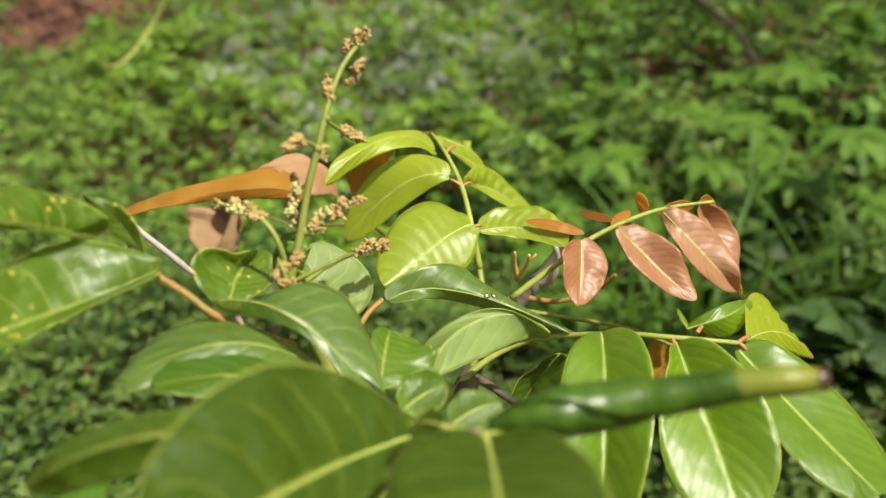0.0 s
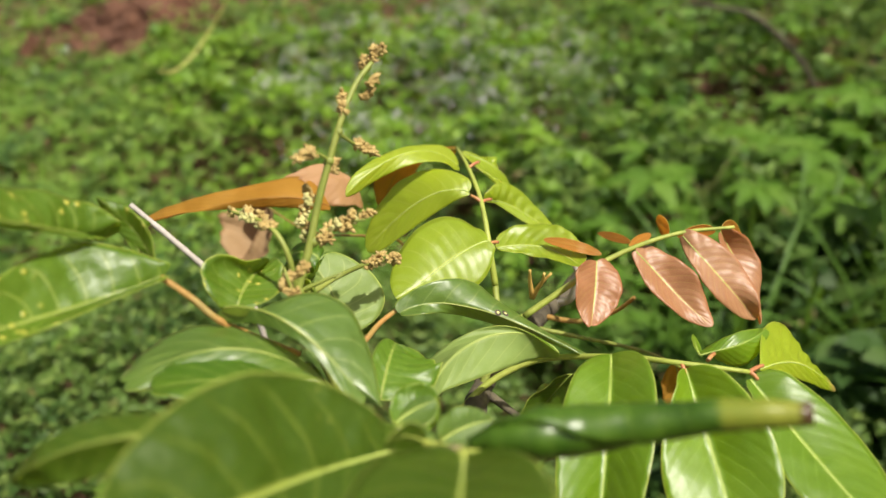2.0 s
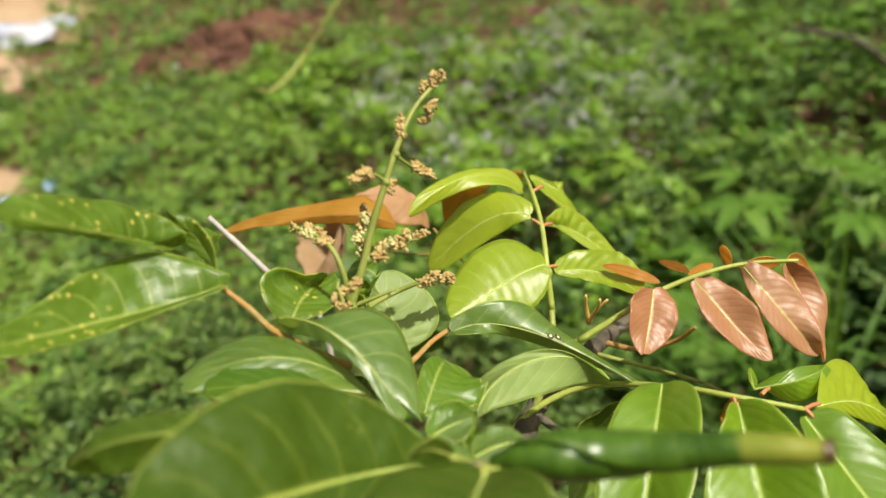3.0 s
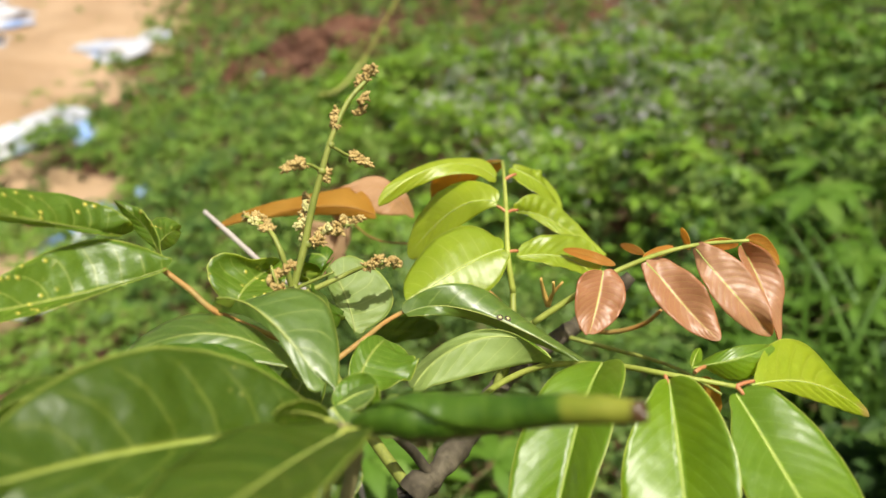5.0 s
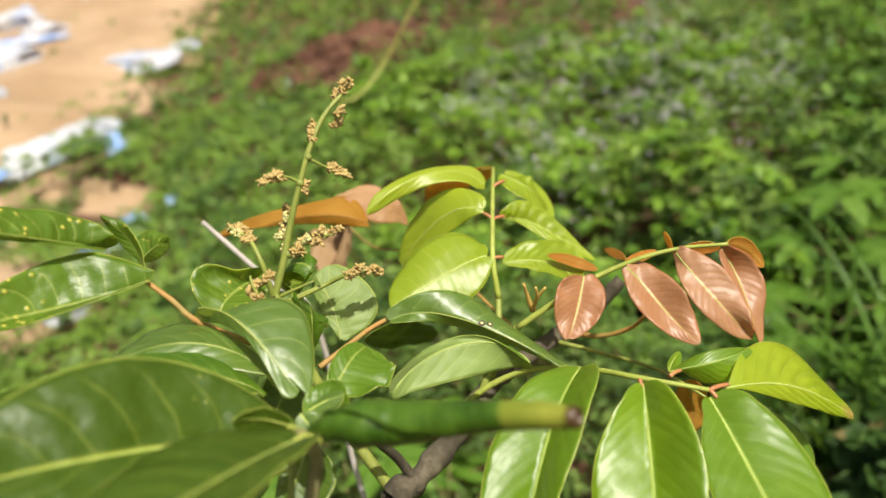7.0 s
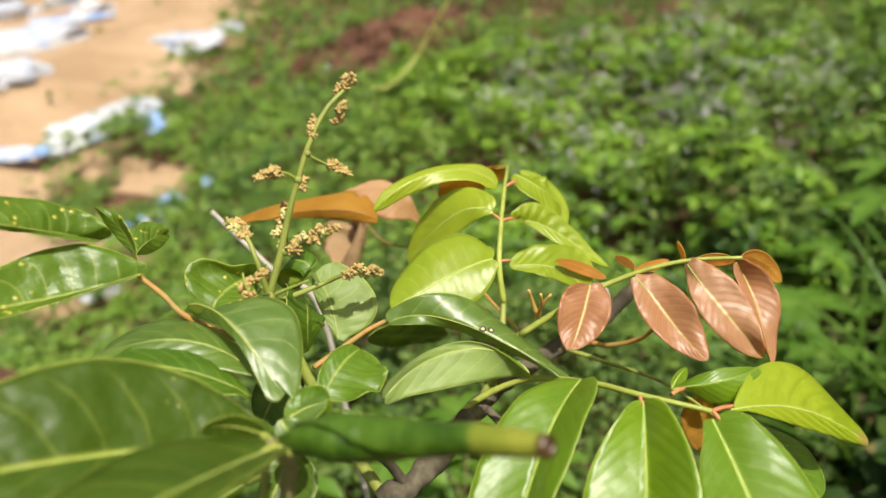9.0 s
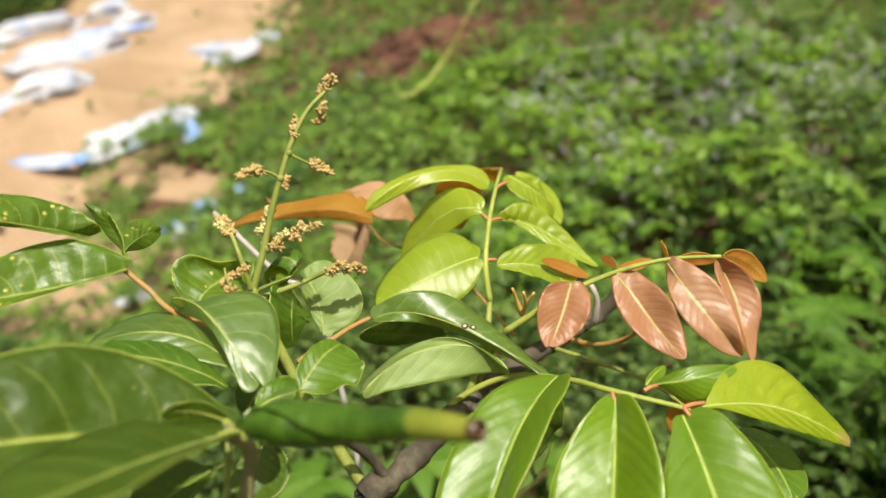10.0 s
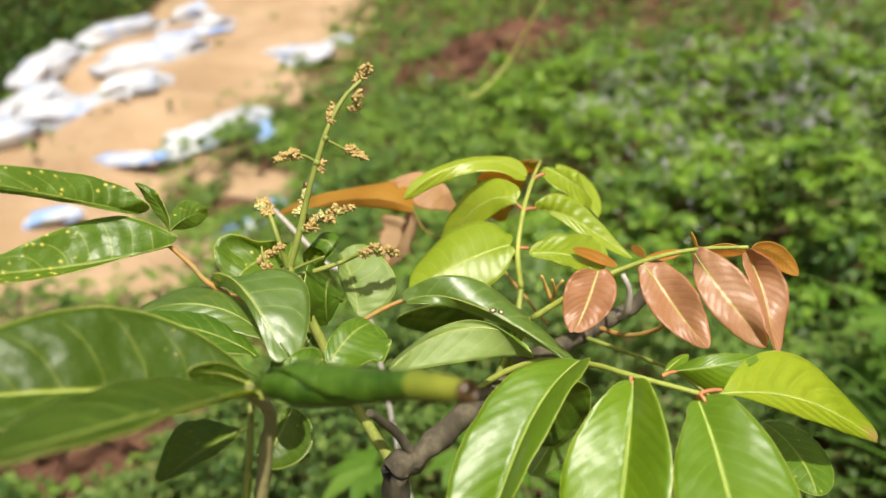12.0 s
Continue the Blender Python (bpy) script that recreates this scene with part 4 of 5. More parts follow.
# leaf rolled into a long tube by an insect
def rolled_leaf(parent, axis, radii, turns, mats, label):
    """A blade wound round its length: a spiral section swept along a bent axis."""
    line = spline(axis, 40)
    bm = bmesh.new()
    uvl = bm.loops.layers.uv.new("UVMap")
    rows, uvs = [], {}
    n = 44
    for i, q in enumerate(line):
        t = (line[min(i + 1, 40)] - line[max(i - 1, 0)]).normalized()
        u = t.cross(Vector((0, 0, 1))).normalized()
        v = u.cross(t)
        s = i / 40
        k = s * (len(radii) - 1)
        j = min(int(k), len(radii) - 2)
        f = k - j
        f = f * f * (3 - 2 * f)
        r = radii[j] * (1 - f) + radii[j + 1] * f
        row = []
        for c in range(n + 1):
            a = turns * 2 * math.pi * c / n - 4.6 * s + 2.4
            rr = r * (1.0 - 0.32 * c / n + 0.018 * noise.noise(Vector((s * 9, c * 0.16, 2))))
            rr += r * (0.030 * math.sin((s * 9 - c / n * 2.6) * 2 * math.pi) + 0.07 * noise.noise(Vector((s * 5, c * 0.09, 5))))
            p = bm.verts.new(q + (u * math.cos(a) + v * math.sin(a)) * rr)
            uvs[p] = (0.5 + 0.48 * c / n, s)
            row.append(p)
        rows.append(row)
    for a, b in zip(rows, rows[1:]):
        for c in range(n):
            f = bm.faces.new((a[c], a[c + 1], b[c + 1], b[c]))
            f.smooth = True
            for lp in f.loops:
                lp[uvl].uv = uvs[lp.vert]
    ob = part("leaf", bm, list(mats), parent, label)
    m = ob.modifiers.new("thickness", "SOLIDIFY")
    m.thickness, m.material_offset = 0.0004, 1
    return ob


rg = Graph("rolled_leaf")
ru = rg.add("ShaderNodeSeparateXYZ", Vector=rg.add("ShaderNodeUVMap").outputs[0])
rco = rg.obj_co()
rn = rg.noise(60.0, 4.0, 0.6, rco)
rbase = rg.mix(rg.ramp(rn, 0.35, 0.65), (0.026, 0.070, 0.004), (0.060, 0.125, 0.008))
rdist = rg.math("ABSOLUTE", rg.math("SUBTRACT", rg.math("FRACT", rg.math("MULTIPLY_ADD", ru.outputs[1], 13.0, rg.math("MULTIPLY", ru.outputs[0], 2.2))), 0.5))
rbase = rg.mix(rg.math("MULTIPLY", rg.math("SUBTRACT", 1.0, rg.ramp(rdist, 0.02, 0.07)), 0.16), rbase, (0.22, 0.30, 0.05))
ry_ = rg.ramp(rg.math("MULTIPLY_ADD", rn, 0.05, ru.outputs[1]), 0.80, 0.83)
rbase = rg.mix(ry_, rbase, rg.mix(rg.ramp(rn, 0.4, 0.6), (0.24, 0.26, 0.03), (0.18, 0.22, 0.022)))
# brown end, darkened to paint the shade in the tube's opening
rend = rg.ramp(rg.math("MULTIPLY_ADD", rn, 0.06, ru.outputs[1]), 0.985, 1.01)
rbase = rg.mix(rend, rbase, (0.07, 0.035, 0.014))
rp = rg.add("ShaderNodeBsdfPrincipled", Base_Color=rbase, Roughness=0.34, Normal=rg.bump(rg.math("ADD", rg.ramp(rdist, 0, 0.5), rn), 0.15, 0.0006))
rt = rg.add("ShaderNodeBsdfTranslucent", Color=(0.3, 0.42, 0.02, 1))
rm = rg.add("ShaderNodeMixShader", Fac=0.12)
rg.t.links.new(rp.outputs[0], rm.inputs[1])
rg.t.links.new(rt.outputs[0], rm.inputs[2])
ROLL = rg.out(rm.outputs[0])
rolled_leaf(tree, [(0.0180, -0.1843, 1.3225), (0.0368, -0.1856, 1.3287), (0.0587, -0.1820, 1.3296), (0.0838, -0.1824, 1.3359), (0.1109, -0.1861, 1.3454), (0.1389, -0.1901, 1.3516)],
            [0.0024, 0.0070, 0.0108, 0.0102, 0.0082, 0.0066, 0.0056, 0.0042], 1.75, (ROLL, ROLL), "dark green leaf rolled into a tube, yellow at the end")
for q, r in (((0.0152, -0.1872, 1.3202), (0.0256, -0.1898, 1.3226)), ((0.0152, -0.1872, 1.3202), (0.0162, -0.1960, 1.3250)), ((0.0104, -0.1811, 1.3153), (-0.0010, -0.1737, 1.3118))):
    stem("leaf_stalk", [q, [(q[i] + r[i]) / 2 for i in range(3)], r], 0.0022, 0.0018, YELLOW_STEM, tree, "short yellow stalk", n=8)

# dry orange leaf behind the panicle
stem("leaf_stalk", [(-0.0835, 0.1929, 1.2184), (-0.0540, 0.1785, 1.1946), (0.0261, 0.1234, 1.1592)], 0.0010, 0.0013, BROWN_STEM, tree)
leaf(tree, (-0.2008, 0.2889, 1.1639), (-0.2135, 0.2709, 1.1360), (-0.2332, 0.2628, 1.1044), (-0.1975, 0.2603, 1.1332), (-0.2596, 0.3017, 1.1210),
     (BROWN, BROWN), "withered brown leaf, curled", wave=0.25, cup=0.6)
stem("leaf_stalk", [(-0.2008, 0.2889, 1.1639), (-0.1429, 0.2267, 1.1739), (-0.0807, 0.1885, 1.1938)], 0.0008, 0.0011, BROWN_STEM, tree)
# leaves lower on the tree
leaf(tree, (-0.0179, -0.1333, 1.2833), (-0.0112, -0.1288, 1.2868), (0.0002, -0.1228, 1.2888), (-0.0196, -0.1177, 1.2857), (-0.0015, -0.1373, 1.2882), (SATIN, OLD_UNDER), "glossy green leaf with a pale midrib", rib=(VEIN, 0.0009), a=0.4, b=0.45, fold=0.9, wave=0.05)
leaf(tree, (0.0041, -0.1413, 1.2816), (0.0131, -0.1366, 1.2854), (0.0268, -0.1298, 1.2848), (0.0049, -0.1252, 1.2847), (0.0214, -0.1478, 1.2825), (SATIN, OLD_UNDER), "glossy green leaf with a pale midrib", rib=(VEIN, 0.0009), a=0.4, b=0.45, fold=0.9, wave=0.05)
leaf(tree, (-0.0153, -0.1426, 1.2909), (-0.0072, -0.1475, 1.2888), (0.0011, -0.1533, 1.2850), (-0.0028, -0.1385, 1.2861), (-0.0113, -0.1527, 1.2861), (SATIN, OLD_UNDER), "small glossy green leaf", rib=(VEIN, 0.0007), a=0.4, b=0.45)

leaf(tree, (0.0668, 0.0597, 1.1493), (0.0643, 0.0373, 1.1262), (0.0512, 0.0113, 1.1012), (0.0502, 0.0236, 1.1307), (0.0783, 0.0538, 1.1199), (SATIN, OLD_UNDER), "dull green leaf hanging behind the bright ones", rib=(VEIN_OLD, 0.0007), a=0.5, b=0.5)
leaf(tree, (0.1640, 0.0830, 1.1560), (0.1690, 0.0860, 1.1350), (0.1700, 0.0800, 1.1080), (0.1560, 0.0800, 1.1330), (0.1810, 0.0900, 1.1330), (DEAD, DEAD_UNDER), "red-brown dry leaf hanging behind the bright ones", rib=(VEIN_OLD, 0.0006), wave=0.15)
leaf(tree, (0.2058, 0.0771, 1.1387), (0.2310, 0.0588, 1.1333), (0.2454, 0.0363, 1.1211), (0.2425, 0.0774, 1.1270), (0.2206, 0.0339, 1.1342), (OLD, OLD_UNDER), "dark green leaf hanging behind the bright ones", rib=(VEIN_OLD, 0.0007), a=0.5, b=0.5)

leaf(tree, (-0.0065, 0.2465, 1.2489), (0.0190, 0.2402, 1.2351), (0.0412, 0.2182, 1.2143), (0.0233, 0.2517, 1.2323), (0.0192, 0.2243, 1.2336), (YOUNG, YOUNG_UNDER), "yellow-green young leaf", rib=(VEIN, 0.0006), a=0.6, b=0.8, ripple=0.06)

# filler leaf, added to darken the gap between the leaves
leaf(tree, (-0.0811, -0.0363, 1.2356), (-0.0832, -0.0573, 1.2281), (-0.0807, -0.0826, 1.2234), (-0.0949, -0.0667, 1.2345), (-0.0707, -0.0452, 1.2189), (FRONT, FRONT), "leaf among the others, dark green on both sides to look shaded", rib=(VEIN_OLD, 0.0007), a=0.5, b=0.5)

blade(tree, [(-0.0236, -0.1699, 1.2721), (-0.0297, -0.1830, 1.2722), (-0.0360, -0.1970, 1.2708), (-0.0432, -0.2117, 1.2670)],
      [(-0.0410, -0.1690, 1.2735), (-0.0570, -0.1775, 1.2740), (-0.0540, -0.1980, 1.2712)],
      [(-0.0190, -0.1870, 1.2750), (-0.0225, -0.2000, 1.2752), (-0.0330, -0.2085, 1.2715)],
      (FRONT, OLD_UNDER), "small dark green leaf with a white sheen", rib=(VEIN_OLD, 0.0007), a=0.45, b=0.55, wave=0.05)
stem("leaf_stalk", [(-0.0236, -0.1699, 1.2721), (-0.0150, -0.1690, 1.2770), (-0.0040, -0.1740, 1.2850)], 0.0011, 0.0014, GREEN_STEM, tree, n=8)
leaf(tree, (-0.0304, -0.1221, 1.2490), (-0.0306, -0.1392, 1.2429), (-0.0304, -0.1580, 1.2337), (-0.0413, -0.1311, 1.2442), (-0.0087, -0.1261, 1.2422), (FRONT, OLD_UNDER),
     "dull dark green leaf under the others", rib=(VEIN_OLD, 0.0007), a=0.5, b=0.5)

# a small leaf curled into a ring
bm = bmesh.new()
uvl = bm.loops.layers.uv.new("UVMap")
rows = []
for k in range(25):
    a = radians(20 + 330 * k / 24)
    c = Vector((-0.0914, 0.0064, 1.2816)) + Vector((math.cos(a) * 0.0105, -0.002 + 0.004 * math.sin(a), math.sin(a) * 0.0058))
    rows.append([(bm.verts.new(c + Vector((0.0015 * w, 0.008 * w, 0.0025 * w))), (0.5 + w * 0.25, k / 24)) for w in (-1, -0.4, 0.3, 1)])
for a, b in zip(rows, rows[1:]):
    for i in range(3):
        f = bm.faces.new((a[i][0], a[i + 1][0], b[i + 1][0], b[i][0]))
        f.smooth = True
        for lp, w in zip(f.loops, (a[i], a[i + 1], b[i + 1], b[i])):
            lp[uvl].uv = w[1]
curled = part("leaf", bm, (OLD, OLD_UNDER), tree, "small dark leaf curled into a ring")
m = curled.modifiers.new("thickness", "SOLIDIFY")
m.thickness, m.material_offset = 0.0005, 1

# two chewed pale spots with dark rims on the folded leaf
skin = BVHTree.FromPolygons([v.co for v in satin_leaf.data.vertices], [q.vertices for q in satin_leaf.data.polygons])
seen = Vector((0.12, -0.81, 0.575)).normalized()
to_leaf = satin_leaf.matrix_world.inverted()
for at in ((0.0310, 0.0144, 1.2433), (0.0364, 0.0136, 1.2435)):
    hit = skin.ray_cast(to_leaf @ (Vector(at) + seen * 0.1), -seen)
    spot, way_ = satin_leaf.matrix_world @ hit[0], hit[1]
    if way_.dot(seen) < 0:
        way_ = -way_
    place = Matrix.Translation(spot + way_ * 0.0006) @ way_.to_track_quat("Z", "Y").to_matrix().to_4x4()
    bm = bmesh.new()
    inner = [bm.verts.new(place @ Vector((math.cos(k * 0.5236) * 0.0015, math.sin(k * 0.5236) * 0.0011, 0))) for k in range(12)]
    outer = [bm.verts.new(place @ Vector((math.cos(k * 0.5236) * 0.0031, math.sin(k * 0.5236) * 0.0025, -0.0003))) for k in range(12)]
    bm.faces.new(inner)
    for k in range(12):
        bm.faces.new((inner[k], outer[k], outer[(k + 1) % 12], inner[(k + 1) % 12])).material_index = 1
    part("insect_mark", bm, (BUD_PALE, BARK), tree, "chewed pale spot with dark rim")
# ---------------------------------------------------------------- ground
SAND_EDGE = [(-5.6, 9.0), (-4.6, 6.9), (-4.07, 5.75), (-3.61, 4.73), (-3.4, 4.15), (-3.25, 3.6), (-2.96, 3.1), (-2.86, 2.75), (-2.70, 2.64), (-2.46, 2.62), (-2.44, 2.38), (-2.60, 2.30), (-2.74, 2.48), (-2.94, 2.44), (-2.83, 2.16), (-2.5, 2.02),
             (-2.31, 2.24), (-2.10, 2.10), (-2.08, 1.75), (-1.95, 1.43), (-2.2, 1.22), (-2.67, 1.06), (-3.2, 0.9), (-7.0, 0.3), (-7.0, 1.8), (-6.3, 2.6), (-5.7, 3.2),
             (-6.4, 3.85), (-6.5, 4.65), (-7.3, 5.9), (-8.6, 8.5)]


def inside(x, y, poly):
    """Whether points lie in a polygon (numpy arrays)."""
    hit = np.zeros(x.shape, bool)
    for (x0, y0), (x1, y1) in zip(poly, poly[1:] + poly[:1]):
        if y0 != y1:
            hit ^= ((y0 > y) != (y1 > y)) & (x < (x1 - x0) * (y - y0) / (y1 - y0) + x0)
    return hit


def edge_distance(x, y, poly):
    best = np.full(x.shape, 1e9)
    for (x0, y0), (x1, y1) in zip(poly, poly[1:] + poly[:1]):
        dx, dy = x1 - x0, y1 - y0
        t = np.clip(((x - x0) * dx + (y - y0) * dy) / (dx * dx + dy * dy), 0, 1)
        best = np.minimum(best, np.hypot(x - x0 - t * dx, y - y0 - t * dy))
    return best


def waves(x, y, seed, scale):
    """A soft, irregular height field between about -1 and 1."""
    r = np.random.RandomState(seed)
    z = np.zeros_like(x)
    for k in range(14):
        f, a = scale * r.uniform(0.5, 2.2), r.uniform(0, 2 * math.pi)
        z += np.sin((x * math.cos(a) + y * math.sin(a)) * f + r.uniform(0, 6.28)) / (f / scale) ** 0.7
    return z / 5.0


def ground_height(x, y):
    x, y = np.asarray(x, float), np.asarray(y, float)
    near = np.clip(1 - np.hypot(x, y) / 60, 0, 1)
    z = 0.05 * waves(x, y, 3, 1.6) * near
    heap = np.where(inside(x, y, SAND_EDGE), np.clip(edge_distance(x, y, SAND_EDGE) * 0.3, 0, 0.2) * (1.0 + 0.45 * waves(x, y, 17, 4.0)), 0.0)
    z = z + heap + 0.22 * np.exp(-(((x + 2.1) / 0.60) ** 2 + ((y - 4.5) / 0.55) ** 2))
    z = z + 0.18 * np.exp(-(((x + 1.85) / 0.5) ** 2 + ((y - 0.72) / 0.3) ** 2))
    return z


gm = Graph("soil")
gco = gm.add("ShaderNodeNewGeometry").outputs["Position"]
gn, gf = gm.noise(3.0, 6.0, 0.65, gco), gm.noise(45.0, 5.0, 0.7, gco)
gcol = gm.mix(gm.ramp(gn, 0.35, 0.65), (0.085, 0.036, 0.020), (0.185, 0.084, 0.046))
gcol = gm.mix(gm.math("MULTIPLY", gf, 0.5), gcol, (0.10, 0.045, 0.025))
SOIL = gm.out(gm.add("ShaderNodeBsdfPrincipled", Base_Color=gcol, Roughness=0.95, Normal=gm.bump(gm.math("ADD", gn, gm.math("MULTIPLY", gf, 0.3)), 0.9, 0.05)).outputs[0])
sm_ = Graph("sand")
sco = sm_.add("ShaderNodeNewGeometry").outputs["Position"]
sn, sf = sm_.noise(1.6, 5.0, 0.6, sco), sm_.noise(60.0, 4.0, 0.7, sco)
scol = sm_.mix(sm_.ramp(sn, 0.35, 0.68), (0.37, 0.245, 0.135), (0.49, 0.345, 0.215))
scol = sm_.mix(sm_.math("MULTIPLY", sf, 0.3), scol, (0.38, 0.24, 0.13))
scol = sm_.mix(sm_.math("MULTIPLY", sm_.ramp(sm_.noise(8.0, 5.0, 0.65, sco), 0.5, 0.72), 0.4), scol, (0.27, 0.175, 0.10))
SAND = sm_.out(sm_.add("ShaderNodeBsdfPrincipled", Base_Color=scol, Roughness=0.95, Normal=sm_.bump(sm_.math("ADD", sn, sm_.math("MULTIPLY", sf, 0.2)), 0.8, 0.08)).outputs[0])

xs = np.array([-900, -200, -60, -30] + [-18 + 0.3 * i for i in range(111)] + [25, 60, 200, 900], float)
ys = np.array([-900, -200, -50, -20] + [-6 + 0.3 * i for i in range(91)] + [30, 60, 200, 900], float)
gx, gy = np.meshgrid(xs, ys)
gz = ground_height(gx, gy)
me = bpy.data.meshes.new("ground")
nx_, ny_ = len(xs), len(ys)
me.from_pydata(np.stack([gx, gy, gz], -1).reshape(-1, 3).tolist(), [],
               [(j * nx_ + i, j * nx_ + i + 1, (j + 1) * nx_ + i + 1, (j + 1) * nx_ + i) for j in range(ny_ - 1) for i in range(nx_ - 1)])
me.materials.append(SOIL)
me.materials.append(SAND)
cx, cy = (gx[:-1, :-1] + gx[1:, 1:]) / 2, (gy[:-1, :-1] + gy[1:, 1:]) / 2
me.polygons.foreach_set("material_index", inside(cx, cy, SAND_EDGE).astype(np.int32).reshape(-1))
me.polygons.foreach_set("use_smooth", np.ones(len(me.polygons), bool))
ground = tagged(new("ground", me), "reddish soil and a bare patch of tan sand", "ground", kind="structure")


# ---------------------------------------------------------------- weeds
def weed_material(name, c1, c2, c3, through_col, rough=0.5):
    g = Graph(name)
    geo = g.add("ShaderNodeNewGeometry")
    rnd, pos = geo.outputs["Random Per Island"], geo.outputs["Position"]
    patch = g.noise(1.1, 4.0, 0.6, pos)
    clump = g.noise(4.5, 3.0, 0.6, pos)
    c = g.mix(g.ramp(g.math("MULTIPLY_ADD", clump, 0.6, g.math("MULTIPLY", patch, 0.5)), 0.46, 0.61), c1, c2)
    c = g.mix(g.ramp(rnd, 0.6, 1.0), c, c3)
    dry = g.math("MULTIPLY", g.math("SUBTRACT", 1.0, g.ramp(rnd, 0.02, 0.06)), g.ramp(g.noise(2.3, 3.0, 0.6, pos), 0.4, 0.6))
    c = g.mix(g.math("MULTIPLY", dry, 0.8), c, (0.24, 0.17, 0.07))
    c = g.mix(g.math("MULTIPLY", g.noise(90.0, 3.0, 0.6, pos), 0.3), c, tuple(v * 0.5 for v in c1))
    p = g.add("ShaderNodeBsdfPrincipled", Base_Color=c, Roughness=rough)
    p.inputs["Specular IOR Level"].default_value = 0.3
    tr = g.add("ShaderNodeBsdfTranslucent", Color=through_col)
    m = g.add("ShaderNodeMixShader", Fac=0.24)
    g.t.links.new(p.outputs[0], m.inputs[1])
    g.t.links.new(tr.outputs[0], m.inputs[2])
    return g.out(m.outputs[0])


WEED = weed_material("weed_leaf", (0.050, 0.122, 0.026), (0.172, 0.298, 0.038), (0.25, 0.365, 0.070), (0.34, 0.50, 0.03, 1), 0.55)
# weed green darkened: shade painted into low growth; also the darker mixed weeds
SHADE_TINTED = weed_material("shade_tinted_weed_leaf", (0.040, 0.085, 0.018), (0.10, 0.17, 0.032), (0.20, 0.28, 0.06), (0.25, 0.4, 0.03, 1), 0.55)
LUSH = weed_material("lush_weed_leaf", (0.115, 0.23, 0.022), (0.18, 0.31, 0.028), (0.25, 0.38, 0.05), (0.38, 0.58, 0.03, 1), 0.5)
# near-black green: the far bushes, and deep shade painted into the thicket
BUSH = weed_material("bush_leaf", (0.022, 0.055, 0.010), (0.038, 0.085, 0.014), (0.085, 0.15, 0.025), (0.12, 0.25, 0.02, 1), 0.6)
THICKET = weed_material("thicket_leaf", (0.068, 0.150, 0.020), (0.122, 0.236, 0.030), (0.21, 0.34, 0.06), (0.30, 0.52, 0.03, 1), 0.5)
BLOOM = weed_material("pale_bloom", (0.58, 0.56, 0.60), (0.66, 0.63, 0.68), (0.76, 0.73, 0.76), (0.5, 0.5, 0.5, 1), 0.7)


def canopy_height(x, y):
    """How high the weeds stand over the ground."""
    h = 0.30 + 0.22 * waves(x, y, 11, 2.4) + 0.20 * waves(x, y, 12, 7.0) + 0.09 * waves(x, y, 13, 20.0)
    h = h * np.where(inside(x, y, SAND_EDGE), 0.45, np.clip(edge_distance(x, y, SAND_EDGE) / 1.3, 0.2, 1.0)) + 0.45 * np.clip((x - 0.6 - (y - 1) * 0.12) / 1.2, 0, 1) * (0.7 + 0.5 * waves(x, y, 14, 3.0))
    h = h + 0.8 * np.clip((np.hypot(x, y) - 9) / 5, 0, 1) + 1.0 * np.clip((-5.9 - 0.52 * (y - 3.2) - x) / 0.8, 0, 1) * (y > 2.6)
    h = h * (1 - 0.75 * np.exp(-(((x + 1.95) / 0.7) ** 2 + ((y - 3.9) / 0.8) ** 2)) - 0.85 * np.exp(-(((x + 1.65) / 0.5) ** 2 + ((y - 0.58) / 0.35) ** 2)))
    return np.clip(h, 0.06, 3.0)


def thicket(x, y):
    """Where a taller bush takes over from the weeds, its nearer leaves coloured dark as shade."""
    lumps = 0.25 * waves(x, y, 41, 3.0)
    return ((x > 0.26 + 0.27 * y + lumps) & (y > 0.9) & (y < 2.6)) | ((x > 0.22 + 0.08 * y + lumps) & (x < 0.6 + 0.27 * y) & (y > 2.2) & (y < 7.5))


